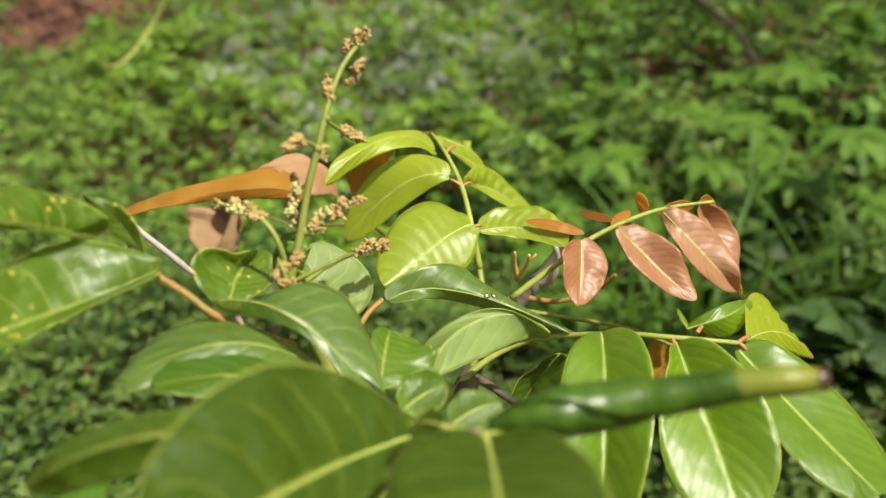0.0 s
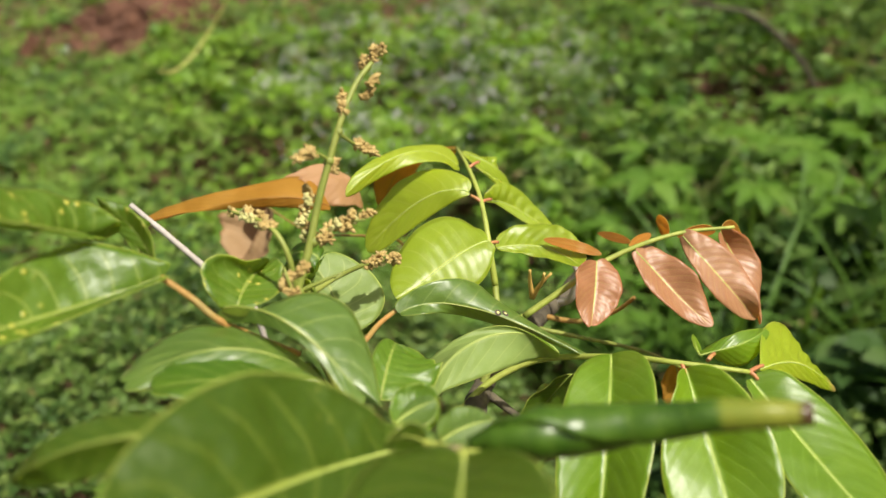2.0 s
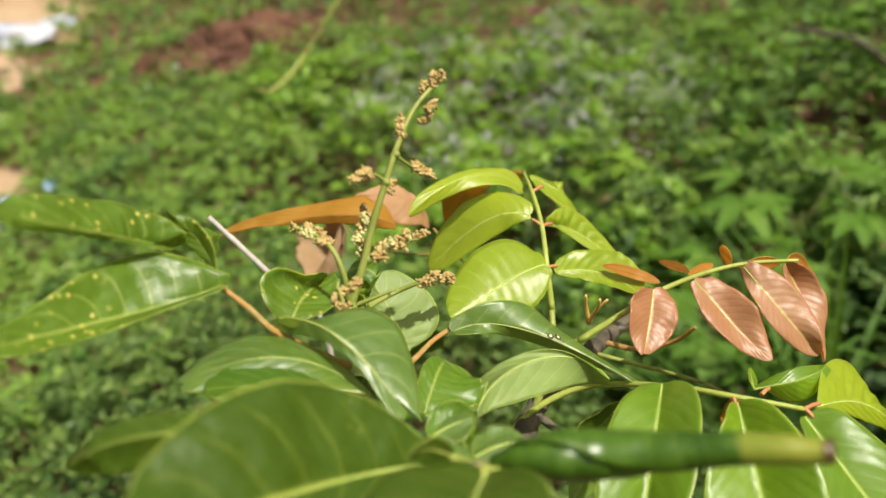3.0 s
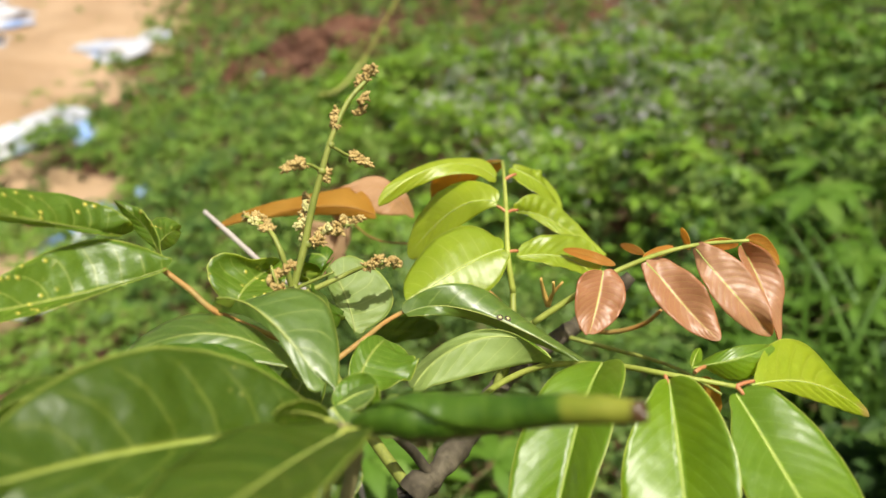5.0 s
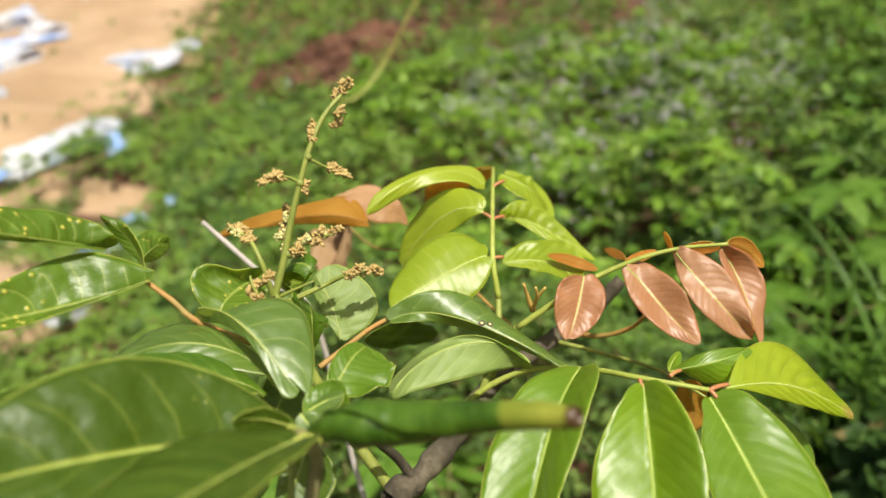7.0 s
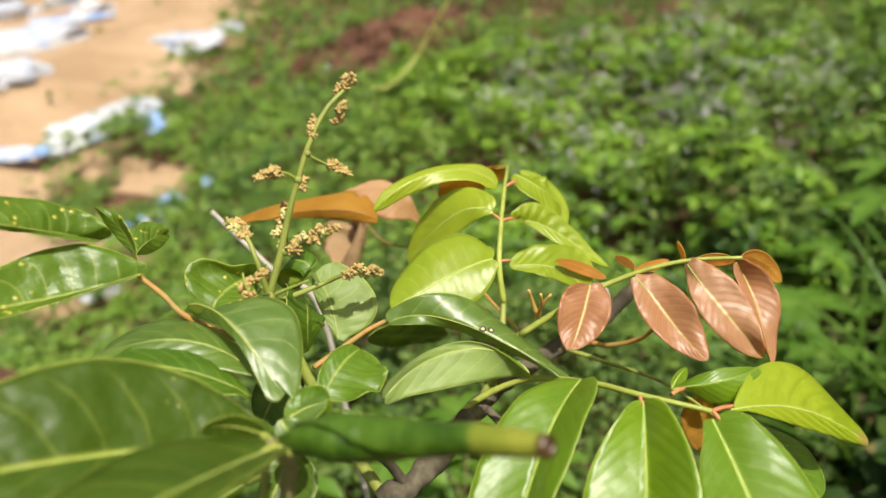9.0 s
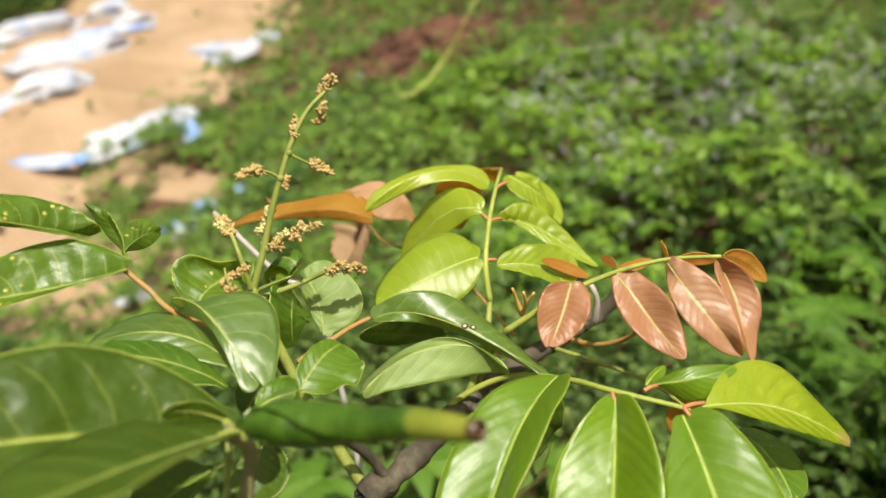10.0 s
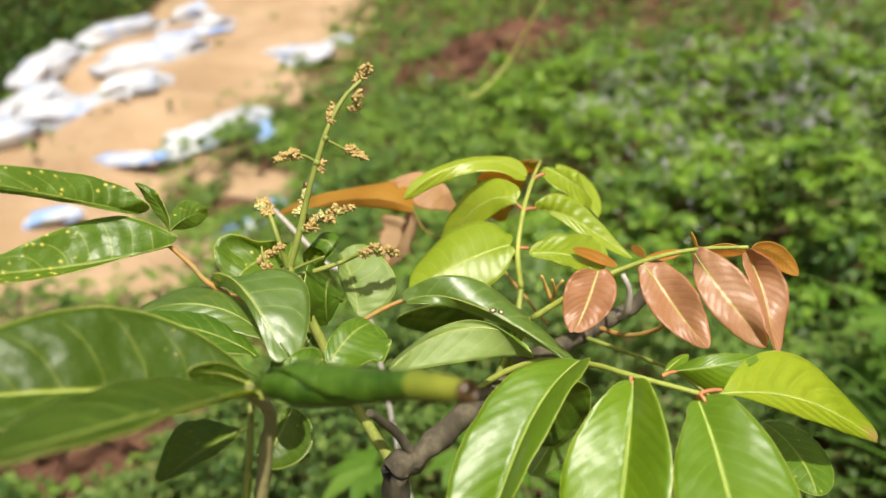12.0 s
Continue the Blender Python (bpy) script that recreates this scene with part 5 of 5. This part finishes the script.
def scatter_leaves(name, count, r0, r1, size, mat, seed, label, category, keep=None, layer=0.8, narrow=(0.34, 0.6), power=1.0, span=(-42, 76), sprig=1):
    """Many small folded leaves strewn through a layer of growth, as one mesh."""
    r = np.random.RandomState(seed)
    count = count // sprig
    rad = r0 + (r1 - r0) * r.rand(count) ** power
    az = np.radians(r.uniform(*span, count))
    x, y = -np.sin(az) * rad, np.cos(az) * rad - 0.42
    ok = ~(inside(x, y, SAND_EDGE) & (edge_distance(x, y, SAND_EDGE) > 0.05 + 0.2 * r.rand(count)) & (r.rand(count) > 0.006))
    ok &= (((x + 2.1) / 0.52) ** 2 + ((y - 4.35) / 0.55) ** 2 + 0.35 * waves(x, y, 61, 8.0) > r.uniform(0.4, 1.2, count))
    ok &= (((x + 1.85) / 0.50) ** 2 + ((y - 0.70) / 0.32) ** 2 > r.uniform(0.5, 1.3, count))
    ok &= (((x + 2.60) / 0.20) ** 2 + ((y - 2.42) / 0.26) ** 2 > r.uniform(0.5, 1.3, count))
    if keep is not None:
        ok &= keep(x, y, r)
    else:
        ok &= ~(thicket(x, y) & (r.rand(count) < 0.93))
    x, y = x[ok], y[ok]
    n = len(x)
    top = canopy_height(x, y)
    lump = np.clip(top * (1 - layer * r.rand(n) ** 1.6), 0.01, None)
    z = ground_height(x, y) + lump
    big = np.repeat(0.75 + 0.5 * r.rand(n), sprig)
    x, y, z = np.repeat(x, sprig), np.repeat(y, sprig), np.repeat(z, sprig)
    n = len(x)
    L = r.uniform(*size, n) * big
    Wd = L * r.uniform(*narrow, n)
    yaw, pitch, roll = r.uniform(0, 2 * np.pi, n), r.normal(0.05, 0.5, n), r.normal(0, 0.5, n)
    if sprig > 1:
        out = L * r.uniform(0.25, 0.85, n)
        x, y = x + np.cos(yaw) * out, y + np.sin(yaw) * out
        z = np.maximum(z + L * (0.5 - 0.5 * out / L) * r.uniform(0.2, 1.1, n), 0.015)
        pitch = 0.45 - 0.7 * out / L + r.normal(0, 0.3, n)
    a = np.stack([np.cos(yaw) * np.cos(pitch), np.sin(yaw) * np.cos(pitch), np.sin(pitch)], -1)
    s = np.stack([-np.sin(yaw), np.cos(yaw), np.zeros(n)], -1)
    up = np.cross(a, s)
    s = s * np.cos(roll)[:, None] + up * np.sin(roll)[:, None]
    up = np.cross(a, s)
    c = np.stack([x, y, z], -1)
    L, Wd = L[:, None], Wd[:, None]
    fold = 0.16 * Wd
    v = np.stack([c - a * L * 0.5, c - s * Wd * 0.46 - a * L * 0.12 + up * fold, c + s * Wd * 0.46 - a * L * 0.12 + up * fold,
                  c + a * L * 0.06 + up * L * 0.03, c - s * Wd * 0.36 + a * L * 0.2 + up * fold * 0.8, c + s * Wd * 0.36 + a * L * 0.2 + up * fold * 0.8,
                  c + a * L * 0.5 - up * L * 0.10], 1).reshape(-1, 3)
    tri = np.array([[0, 3, 1], [0, 2, 3], [1, 3, 4], [3, 2, 5], [4, 3, 6], [3, 5, 6]])
    f = (np.arange(n)[:, None, None] * 7 + tri[None]).reshape(-1)
    me = bpy.data.meshes.new(name)
    me.vertices.add(len(v))
    me.vertices.foreach_set("co", v.astype(np.float32).reshape(-1))
    me.loops.add(len(f))
    me.loops.foreach_set("vertex_index", f.astype(np.int32))
    me.polygons.add(len(f) // 3)
    me.polygons.foreach_set("loop_start", np.arange(0, len(f), 3, dtype=np.int32))
    me.polygons.foreach_set("loop_total", np.full(len(f) // 3, 3, np.int32))
    me.update(calc_edges=True)
    me.materials.append(mat)
    return tagged(new(name, me), label, category, kind="stuff")


scatter_leaves("near_weeds", 80000, 0.6, 1.9, (0.014, 0.030), SHADE_TINTED, 26, "low green weeds round the tree, in a shade-darkened colour", "weeds", power=0.75, sprig=7)
scatter_leaves("low_weeds", 204000, 1.7, 5.0, (0.016, 0.037), WEED, 21, "dense low green weeds covering the ground", "weeds", power=0.75, sprig=9, narrow=(0.28, 0.52))
scatter_leaves("far_weeds", 112000, 4.2, 12.0, (0.028, 0.062), WEED, 22, "dense green weeds further off", "weeds", power=0.75, sprig=9, narrow=(0.28, 0.52))
scatter_leaves("undergrowth", 36000, 1.7, 13.0, (0.05, 0.10), SHADE_TINTED, 27, "low growth under the weeds, its green darkened as if shaded", "weeds", power=0.7, layer=1.0)
scatter_leaves("outer_weeds", 42000, 0.5, 8.0, (0.09, 0.15), WEED, 28, "low weeds on the open ground behind", "weeds", power=0.6, span=(74, 320), layer=0.6, sprig=6, keep=lambda x, y, r: y < 40)
scatter_leaves("lush_weeds", 15000, 1.7, 4.4, (0.035, 0.065), LUSH, 29, "fresh yellow-green sprigs standing over the weeds", "weeds", sprig=12, layer=0.15, span=(-32, 24),
               keep=lambda x, y, r: ((waves(x, y, 33, 2.2) > 0.1) | (((x + 0.22) / 0.8) ** 2 + ((y - 2.15) / 0.62) ** 2 < 1)) & (x < 0.25 + 0.08 * y))
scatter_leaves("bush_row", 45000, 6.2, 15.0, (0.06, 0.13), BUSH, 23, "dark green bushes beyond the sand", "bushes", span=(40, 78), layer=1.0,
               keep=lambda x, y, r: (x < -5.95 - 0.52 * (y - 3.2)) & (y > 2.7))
scatter_leaves("weed_blooms", 60000, 2.0, 8.0, (0.010, 0.020), BLOOM, 24, "tiny pale lilac weed flowers", "flowers", layer=0.05, span=(-38, 30),
               keep=lambda x, y, r: ((x + 0.32) / 0.85) ** 2 + ((y - 3.4) / 1.3) ** 2 + 0.5 * waves(x, y, 31, 3.0) < r.uniform(0.1, 1.0, x.shape))
scatter_leaves("mixed_weeds", 60000, 1.9, 6.5, (0.018, 0.045), SHADE_TINTED, 34, "darker green weeds among the brighter ones", "weeds", sprig=8, layer=0.35, span=(-40, 10),
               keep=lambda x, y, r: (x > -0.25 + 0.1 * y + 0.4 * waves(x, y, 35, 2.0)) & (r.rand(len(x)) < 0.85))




def clods(name, count, x0, y0, rx, ry, seed, label):
    """Rough lumps of soil strewn over a bare patch, as one mesh."""
    r = np.random.RandomState(seed)
    a, q = r.uniform(0, 2 * np.pi, count), np.sqrt(r.rand(count))
    x, y = x0 + rx * q * np.cos(a), y0 + ry * q * np.sin(a)
    size = 0.012 + 0.05 * r.rand(count) ** 3
    ball = bmesh.new()
    bmesh.ops.create_icosphere(ball, subdivisions=1, radius=1.0)
    v0, f0 = np.array([v.co[:] for v in ball.verts]), np.array([[v.index for v in f.verts] for f in ball.faces])
    ball.free()
    v = v0[None] * (1 + 0.35 * r.normal(size=(count, len(v0), 1))) * (size[:, None] * r.uniform(0.6, 1.3, (count, 3)))[:, None, :]
    v = v + np.stack([x, y, ground_height(x, y) + size * 0.2], -1)[:, None, :]
    f = np.arange(count)[:, None, None] * len(v0) + f0[None]
    me = bpy.data.meshes.new(name)
    me.from_pydata(v.reshape(-1, 3).tolist(), [], f.reshape(-1, 3).tolist())
    me.materials.append(SOIL)
    return tagged(new(name, me), label, "soil", kind="stuff")


clods("soil_clods", 700, -2.1, 4.35, 0.62, 0.62, 51, "rough red-brown clods on bare soil")
clods("soil_crumbs", 500, -1.85, 0.70, 0.5, 0.3, 52, "crumbs of red soil among the weeds")

# ---------------------------------------------------------------- broad-leaved weeds
BROAD = weed_material("broad_leaf", (0.070, 0.150, 0.014), (0.095, 0.190, 0.018), (0.13, 0.23, 0.030), (0.36, 0.60, 0.03, 1), 0.55)
WSTEM = stem_material("weed_stem", (0.16, 0.20, 0.05), (0.20, 0.14, 0.06), 0.6)


def broadleaf_weed(height, fingers, size, seed):
    """A stalked plant with hand-shaped leaves of long leaflets."""
    r = random.Random(seed)
    root = thing("broadleaf_weed", (0, 0, 0), "leafy green weed with hand-shaped leaves", "weed", "broad-leaved weeds")
    stem("stalk", [(0, 0, -0.05), (0.02, 0.01, height * 0.5), (0, 0.03, height * 0.92)], 0.006, 0.003, WSTEM, root, n=8, sides=6)
    for k in range(6):
        a = k * 2.4 + r.uniform(-0.4, 0.4)
        reach = size * r.uniform(0.8, 1.5)
        z = height * (0.55 + 0.09 * k)
        hub = Vector((math.cos(a) * reach, math.sin(a) * reach, z + size * 0.5))
        stem("leaf_stalk", [(0, 0.02, z * 0.85), hub * 0.5 + Vector((0, 0, z * 0.5)), hub], 0.0022, 0.0016, WSTEM, root, n=6, sides=5)
        bm = bmesh.new()
        for i in range(fingers):
            b = a + (i - (fingers - 1) / 2) * (4.6 / fingers)
            d = Vector((math.cos(b), math.sin(b), 0))
            s = Vector((-d.y, d.x, 0))
            ln = size * (1.25 - 0.35 * abs(i - (fingers - 1) / 2) / fingers * 2) * r.uniform(0.85, 1.1)
            ring = []
            for t, w, dz in ((0, 0.02, 0), (0.3, 0.14, 0.05), (0.6, 0.19, 0.02), (0.85, 0.10, -0.10), (1.0, 0.005, -0.2)):
                q = hub + d * ln * t + Vector((0, 0, dz * ln))
                ring.append((bm.verts.new(q - s * w * ln + Vector((0, 0, 0.04 * ln))), bm.verts.new(q), bm.verts.new(q + s * w * ln + Vector((0, 0, 0.04 * ln)))))
            for p, q in zip(ring, ring[1:]):
                for i2 in (0, 1):
                    bm.faces.new((p[i2], p[i2 + 1], q[i2 + 1], q[i2])).smooth = True
        part("leaf", bm, BROAD, root)
    return root


weeds = [broadleaf_weed(0.42, 5, 0.13, 1), broadleaf_weed(0.55, 7, 0.11, 2), broadleaf_weed(0.34, 6, 0.10, 3)]
spots = [(0.50, 1.72), (0.66, 1.80), (0.40, 1.36), (0.57, 1.98), (-0.49, 0.62), (-0.30, 0.70), (0.92, 2.05), (1.06, 1.72), (0.98, 2.30), (1.15, 2.5), (1.3, 2.2), (1.42, 2.55)]
for k, (x, y) in enumerate(spots):
    m = Matrix.Translation((x, y, float(ground_height(x, y)))) @ Matrix.Rotation(k * 1.7, 4, "Z") @ Matrix.Diagonal((*([0.85 + 0.1 * (k % 4)] * 3), 1))
    if k < 3:
        weeds[k].matrix_basis = m
    else:
        copy_thing(weeds[k % 3], m)



def grass_tuft(blades, length, seed):
    """A tuft of long arching grass blades, each folded along its middle."""
    r = random.Random(seed)
    root = thing("grass_tuft", (0, 0, 0), "tuft of long arching green grass blades", "grass", "grass tufts among the weeds")
    for k in range(blades):
        bm = bmesh.new()
        a, lean = r.uniform(0, 2 * math.pi), r.uniform(0.15, 1.0)
        d, s = Vector((math.cos(a), math.sin(a), 0)), Vector((-math.sin(a), math.cos(a), 0))
        foot = d * r.uniform(0, 0.05) + s * r.uniform(-0.03, 0.03)
        ln, w = length * r.uniform(0.6, 1.15), r.uniform(0.006, 0.010)
        ring = []
        for i in range(8):
            t = i / 7
            q = foot + d * ln * lean * t ** 1.6 * 0.9 + Vector((0, 0, ln * (t - 0.55 * lean * t ** 2.4)))
            half = w * min(1.0, 0.5 + 2 * t) * (1 - t ** 3) + 0.0003
            ring.append((bm.verts.new(q - s * half + Vector((0, 0, half * 0.4))), bm.verts.new(q), bm.verts.new(q + s * half + Vector((0, 0, half * 0.4)))))
        for p, q in zip(ring, ring[1:]):
            for i in (0, 1):
                bm.faces.new((p[i], p[i + 1], q[i + 1], q[i])).smooth = True
        part("blade", bm, GRASS, root)
    return root


GRASS = weed_material("grass_blade", (0.050, 0.115, 0.015), (0.085, 0.170, 0.022), (0.15, 0.23, 0.05), (0.24, 0.42, 0.03, 1), 0.5)
tufts = [grass_tuft(28, 0.86, 1), grass_tuft(24, 0.74, 2)]
for k, (x, y) in enumerate([(0.90, 1.55), (0.80, 1.34), (0.62, 1.18), (1.06, 1.25), (0.44, 1.14), (0.72, 1.50)]):
    m = Matrix.Translation((x, y, float(ground_height(x, y)))) @ Matrix.Rotation(k * 2.1, 4, "Z") @ Matrix.Diagonal((*([0.9 + 0.08 * (k % 4)] * 3), 1))
    if k < 2:
        tufts[k].matrix_basis = m
    else:
        copy_thing(tufts[k % 2], m)

# ---------------------------------------------------------------- sacks and litter on the sand
kg = Graph("woven_sack")
ko = kg.obj_co()
ks = kg.add("ShaderNodeSeparateXYZ", Vector=ko)
kr = kg.add("ShaderNodeObjectInfo").outputs["Random"]
band = kg.math("SUBTRACT", 1.0, kg.ramp(kg.math("ABSOLUTE", kg.math("SUBTRACT", ks.outputs[0], kg.math("MULTIPLY_ADD", kr, 0.5, -0.3))), 0.04, 0.06))
kn = kg.noise(5.0, 4.0, 0.6, ko)
kcol = kg.mix(kg.ramp(kn, 0.4, 0.7), (0.50, 0.51, 0.54), (0.36, 0.37, 0.42))
band = kg.math("MULTIPLY", band, kg.ramp(kg.noise(11.0, 3.0, 0.6, ko), 0.42, 0.58))
kcol = kg.mix(kg.math("MULTIPLY", band, 0.7), kcol, (0.22, 0.34, 0.62))
kcol = kg.mix(kg.math("MULTIPLY", kg.ramp(kg.noise(3.5, 4.0, 0.6, ko), 0.52, 0.66), 0.55), kcol, (0.36, 0.42, 0.55))
kcol = kg.mix(kg.math("MULTIPLY", kg.ramp(kg.noise(9.0, 5.0, 0.7, ko), 0.58, 0.72), 0.6), kcol, (0.5, 0.34, 0.18))
SACK = kg.out(kg.add("ShaderNodeBsdfPrincipled", Base_Color=kcol, Roughness=0.5, Normal=kg.bump(kg.noise(160.0, 2.0, 0.5, ko), 0.3, 0.003)).outputs[0])
HEM = stem_material("sack_hem", (0.42, 0.46, 0.56), (0.55, 0.56, 0.58), 0.6, 120.0, 1.0, 0.3)
kb = Graph("blue_sheet")
kbn = kb.noise(8.0, 4.0, 0.6, kb.obj_co())
BLUE = kb.out(kb.add("ShaderNodeBsdfPrincipled", Base_Color=kb.mix(kb.ramp(kbn, 0.42, 0.62), (0.22, 0.36, 0.68), (0.55, 0.58, 0.66)), Roughness=0.45).outputs[0])


def sack(x, y, length, width, height, turn, mat, label, name="sack", seed=0):
    """A slack, half-empty woven sack: a creased pillow with flat corners, lying on the sand."""
    length, width, height = length * 0.95, width * 0.85, height * 0.52
    bm = bmesh.new()
    bmesh.ops.create_uvsphere(bm, u_segments=44, v_segments=28, radius=1.0, matrix=Matrix.Rotation(math.pi / 2, 4, "Y"))
    for v in bm.verts:
        p = v.co.copy()
        e = [math.copysign(abs(c) ** 0.55, c) for c in p]
        n1 = noise.noise(p * 1.3 + Vector((seed, 0, 0)))
        n2 = noise.noise(Vector((p.x * 3.0, p.y * 5.0, seed)))
        n3 = 1.0 - abs(noise.noise(Vector((p.x * 4.0 + seed, p.y * 9.0, p.z * 3.0)))) * 2.0
        flat = 1.0 - 0.75 * max(0.0, abs(e[0]) - 0.55) / 0.45
        v.co = Vector((e[0] * length / 2 * (1 + 0.16 * n1 + 0.05 * n2),
                       e[1] * width * 0.42 * (1 + 0.6 * n1 + 0.3 * n2) + 0.22 * width * math.sin(e[0] * 2 + seed),
                       e[2] * height / 2 * flat * (1 + 1.0 * n1 + 0.5 * n2 + 0.45 * n3)))
        v.co.z = max(v.co.z, -height * 0.40)
    for f in bm.faces:
        f.smooth = True
    ob = part(name, bm, mat)
    if name == "sack":
        end = [v.co for v in ob.data.vertices if v.co.x > length * 0.46]
        mid = sum(end, Vector()) / len(end)
        span = max(abs(c.y - mid.y) for c in end)
        bm = bmesh.new()
        tube(bm, [mid + Vector((0.01 * math.sin(q * 2 + seed), q * span, 0.006 * math.sin(q * 5 + seed))) for q in (-1.0, -0.5, 0.0, 0.5, 1.0)], 0.012, 0.010, 12, 6, 0.3, 0.6)
        part("hem", bm, HEM, ob, "stitched hem closing the sack")
    ob.matrix_world = Matrix.Translation((x, y, float(ground_height(x, y)) + height * 0.34)) @ Matrix.Rotation(radians(turn), 4, "Z")
    return tagged(ob, label, "sack" if name == "sack" else "litter", "sacks on the sand" if name == "sack" else "")


WHITE_LABEL = "white woven sack lying slumped on tan sand"
for k, (x, y, ln, wd, ht, turn) in enumerate([
        (-3.85, 4.43, 0.61, 0.40, 0.16, -14), (-5.04, 4.16, 0.95, 0.45, 0.26, 68), (-4.19, 3.19, 0.55, 0.32, 0.20, 45), (-3.75, 2.95, 0.25, 0.18, 0.12, 54), (-3.74, 2.74, 0.09, 0.08, 0.06, 44),
        (-3.17, 2.82, 0.80, 0.26, 0.15, 62), (-4.97, 3.05, 0.50, 0.40, 0.32, 50), (-4.22, 2.62, 0.68, 0.36, 0.22, 14), (-4.40, 2.40, 0.40, 0.30, 0.22, 70), (-4.72, 2.75, 0.50, 0.35, 0.28, 100),
        (-5.85, 3.85, 1.00, 0.42, 0.32, 100), (-5.87, 4.64, 0.80, 0.35, 0.24, 60), (-5.94, 5.55, 0.40, 0.35, 0.30, 24), (-5.41, 5.29, 0.38, 0.24, 0.18, 70), (-5.60, 6.60, 0.70, 0.40, 0.22, 30),
        (-3.85, 5.00, 0.26, 0.16, 0.12, 60), (-2.09, 1.53, 0.14, 0.10, 0.08, 90), (-2.94, 1.33, 0.15, 0.09, 0.06, 20)]):
    sack(x, y, ln, wd, ht, turn, SACK, WHITE_LABEL, seed=k * 3.7)
for k, (x, y, ln, wd, ht, turn) in enumerate([
        (-3.00, 3.05, 0.30, 0.13, 0.20, 110), (-3.44, 2.35, 0.66, 0.14, 0.07, 7), (-2.36, 2.05, 0.34, 0.12, 0.08, 78), (-3.16, 1.69, 0.28, 0.15, 0.09, 64),
        (-2.36, 2.30, 0.16, 0.08, 0.10, 54), (-2.28, 2.50, 0.09, 0.06, 0.10, 50), (-5.25, 2.78, 0.22, 0.14, 0.12, 40), (-5.20, 4.75, 0.9, 0.12, 0.08, 20), (-4.55, 3.30, 0.20, 0.10, 0.10, 60)]):
    sack(x, y, ln, wd, ht, turn, BLUE, "crumpled blue and white plastic sheet", "plastic_sheet", seed=k * 5.1)
sack(-2.38, 4.00, 0.20, 0.16, 0.05, 15, SACK, "white plastic scrap beside bare soil", "plastic_scrap", seed=9)

# ---------------------------------------------------------------- hanging vine and a dead stick
vine = thing("vine", (2.3, -0.4, 0.0), "thin yellowish vine arching over and drooping", "vine")
stem("stem", [(2.3, -0.4, 0.0), (2.35, -0.2, 1.0), (2.0, 0.7, 1.75), (1.1, 1.6, 2.0), (0.1, 1.9, 1.75), (-0.45, 1.85, 1.30), (-0.60, 1.77, 1.12), (-0.67, 1.735, 1.02), (-0.745, 1.715, 0.91),
      (-0.785, 1.65, 0.855), (-0.815, 1.59, 0.835), (-0.835, 1.55, 0.85)], 0.0046, 0.0024, VINE, vine, n=70, sides=7)
stick = thing("dead_stick", (1.5, 3.1, 0.0), "bare brown stick leaning over the weeds", "stick")
stem("stem", [(1.5, 3.1, 0.0), (1.28, 2.95, 0.40), (1.0, 2.82, 0.66), (0.85, 2.88, 0.69), (0.72, 2.96, 0.68)], 0.014, 0.008, BARK, stick, n=14, rough=0.2)
# deep shade among the plants, put into the colour of these leaves
scatter_leaves("thicket", 11000, 1.2, 2.7, (0.06, 0.12), BUSH, 25, "taller thicket of broad leaves, coloured near-black green as deep shade", "bushes", span=(-46, 0),
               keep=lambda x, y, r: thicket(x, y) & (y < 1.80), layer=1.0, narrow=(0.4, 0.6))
scatter_leaves("tall_weeds", 26000, 1.8, 7.5, (0.045, 0.095), THICKET, 45, "tall leafy green weeds with broad leaves", "weeds", span=(-46, 0), sprig=6,
               keep=lambda x, y, r: thicket(x, y) & (y > 1.78), layer=0.8, narrow=(0.4, 0.62))
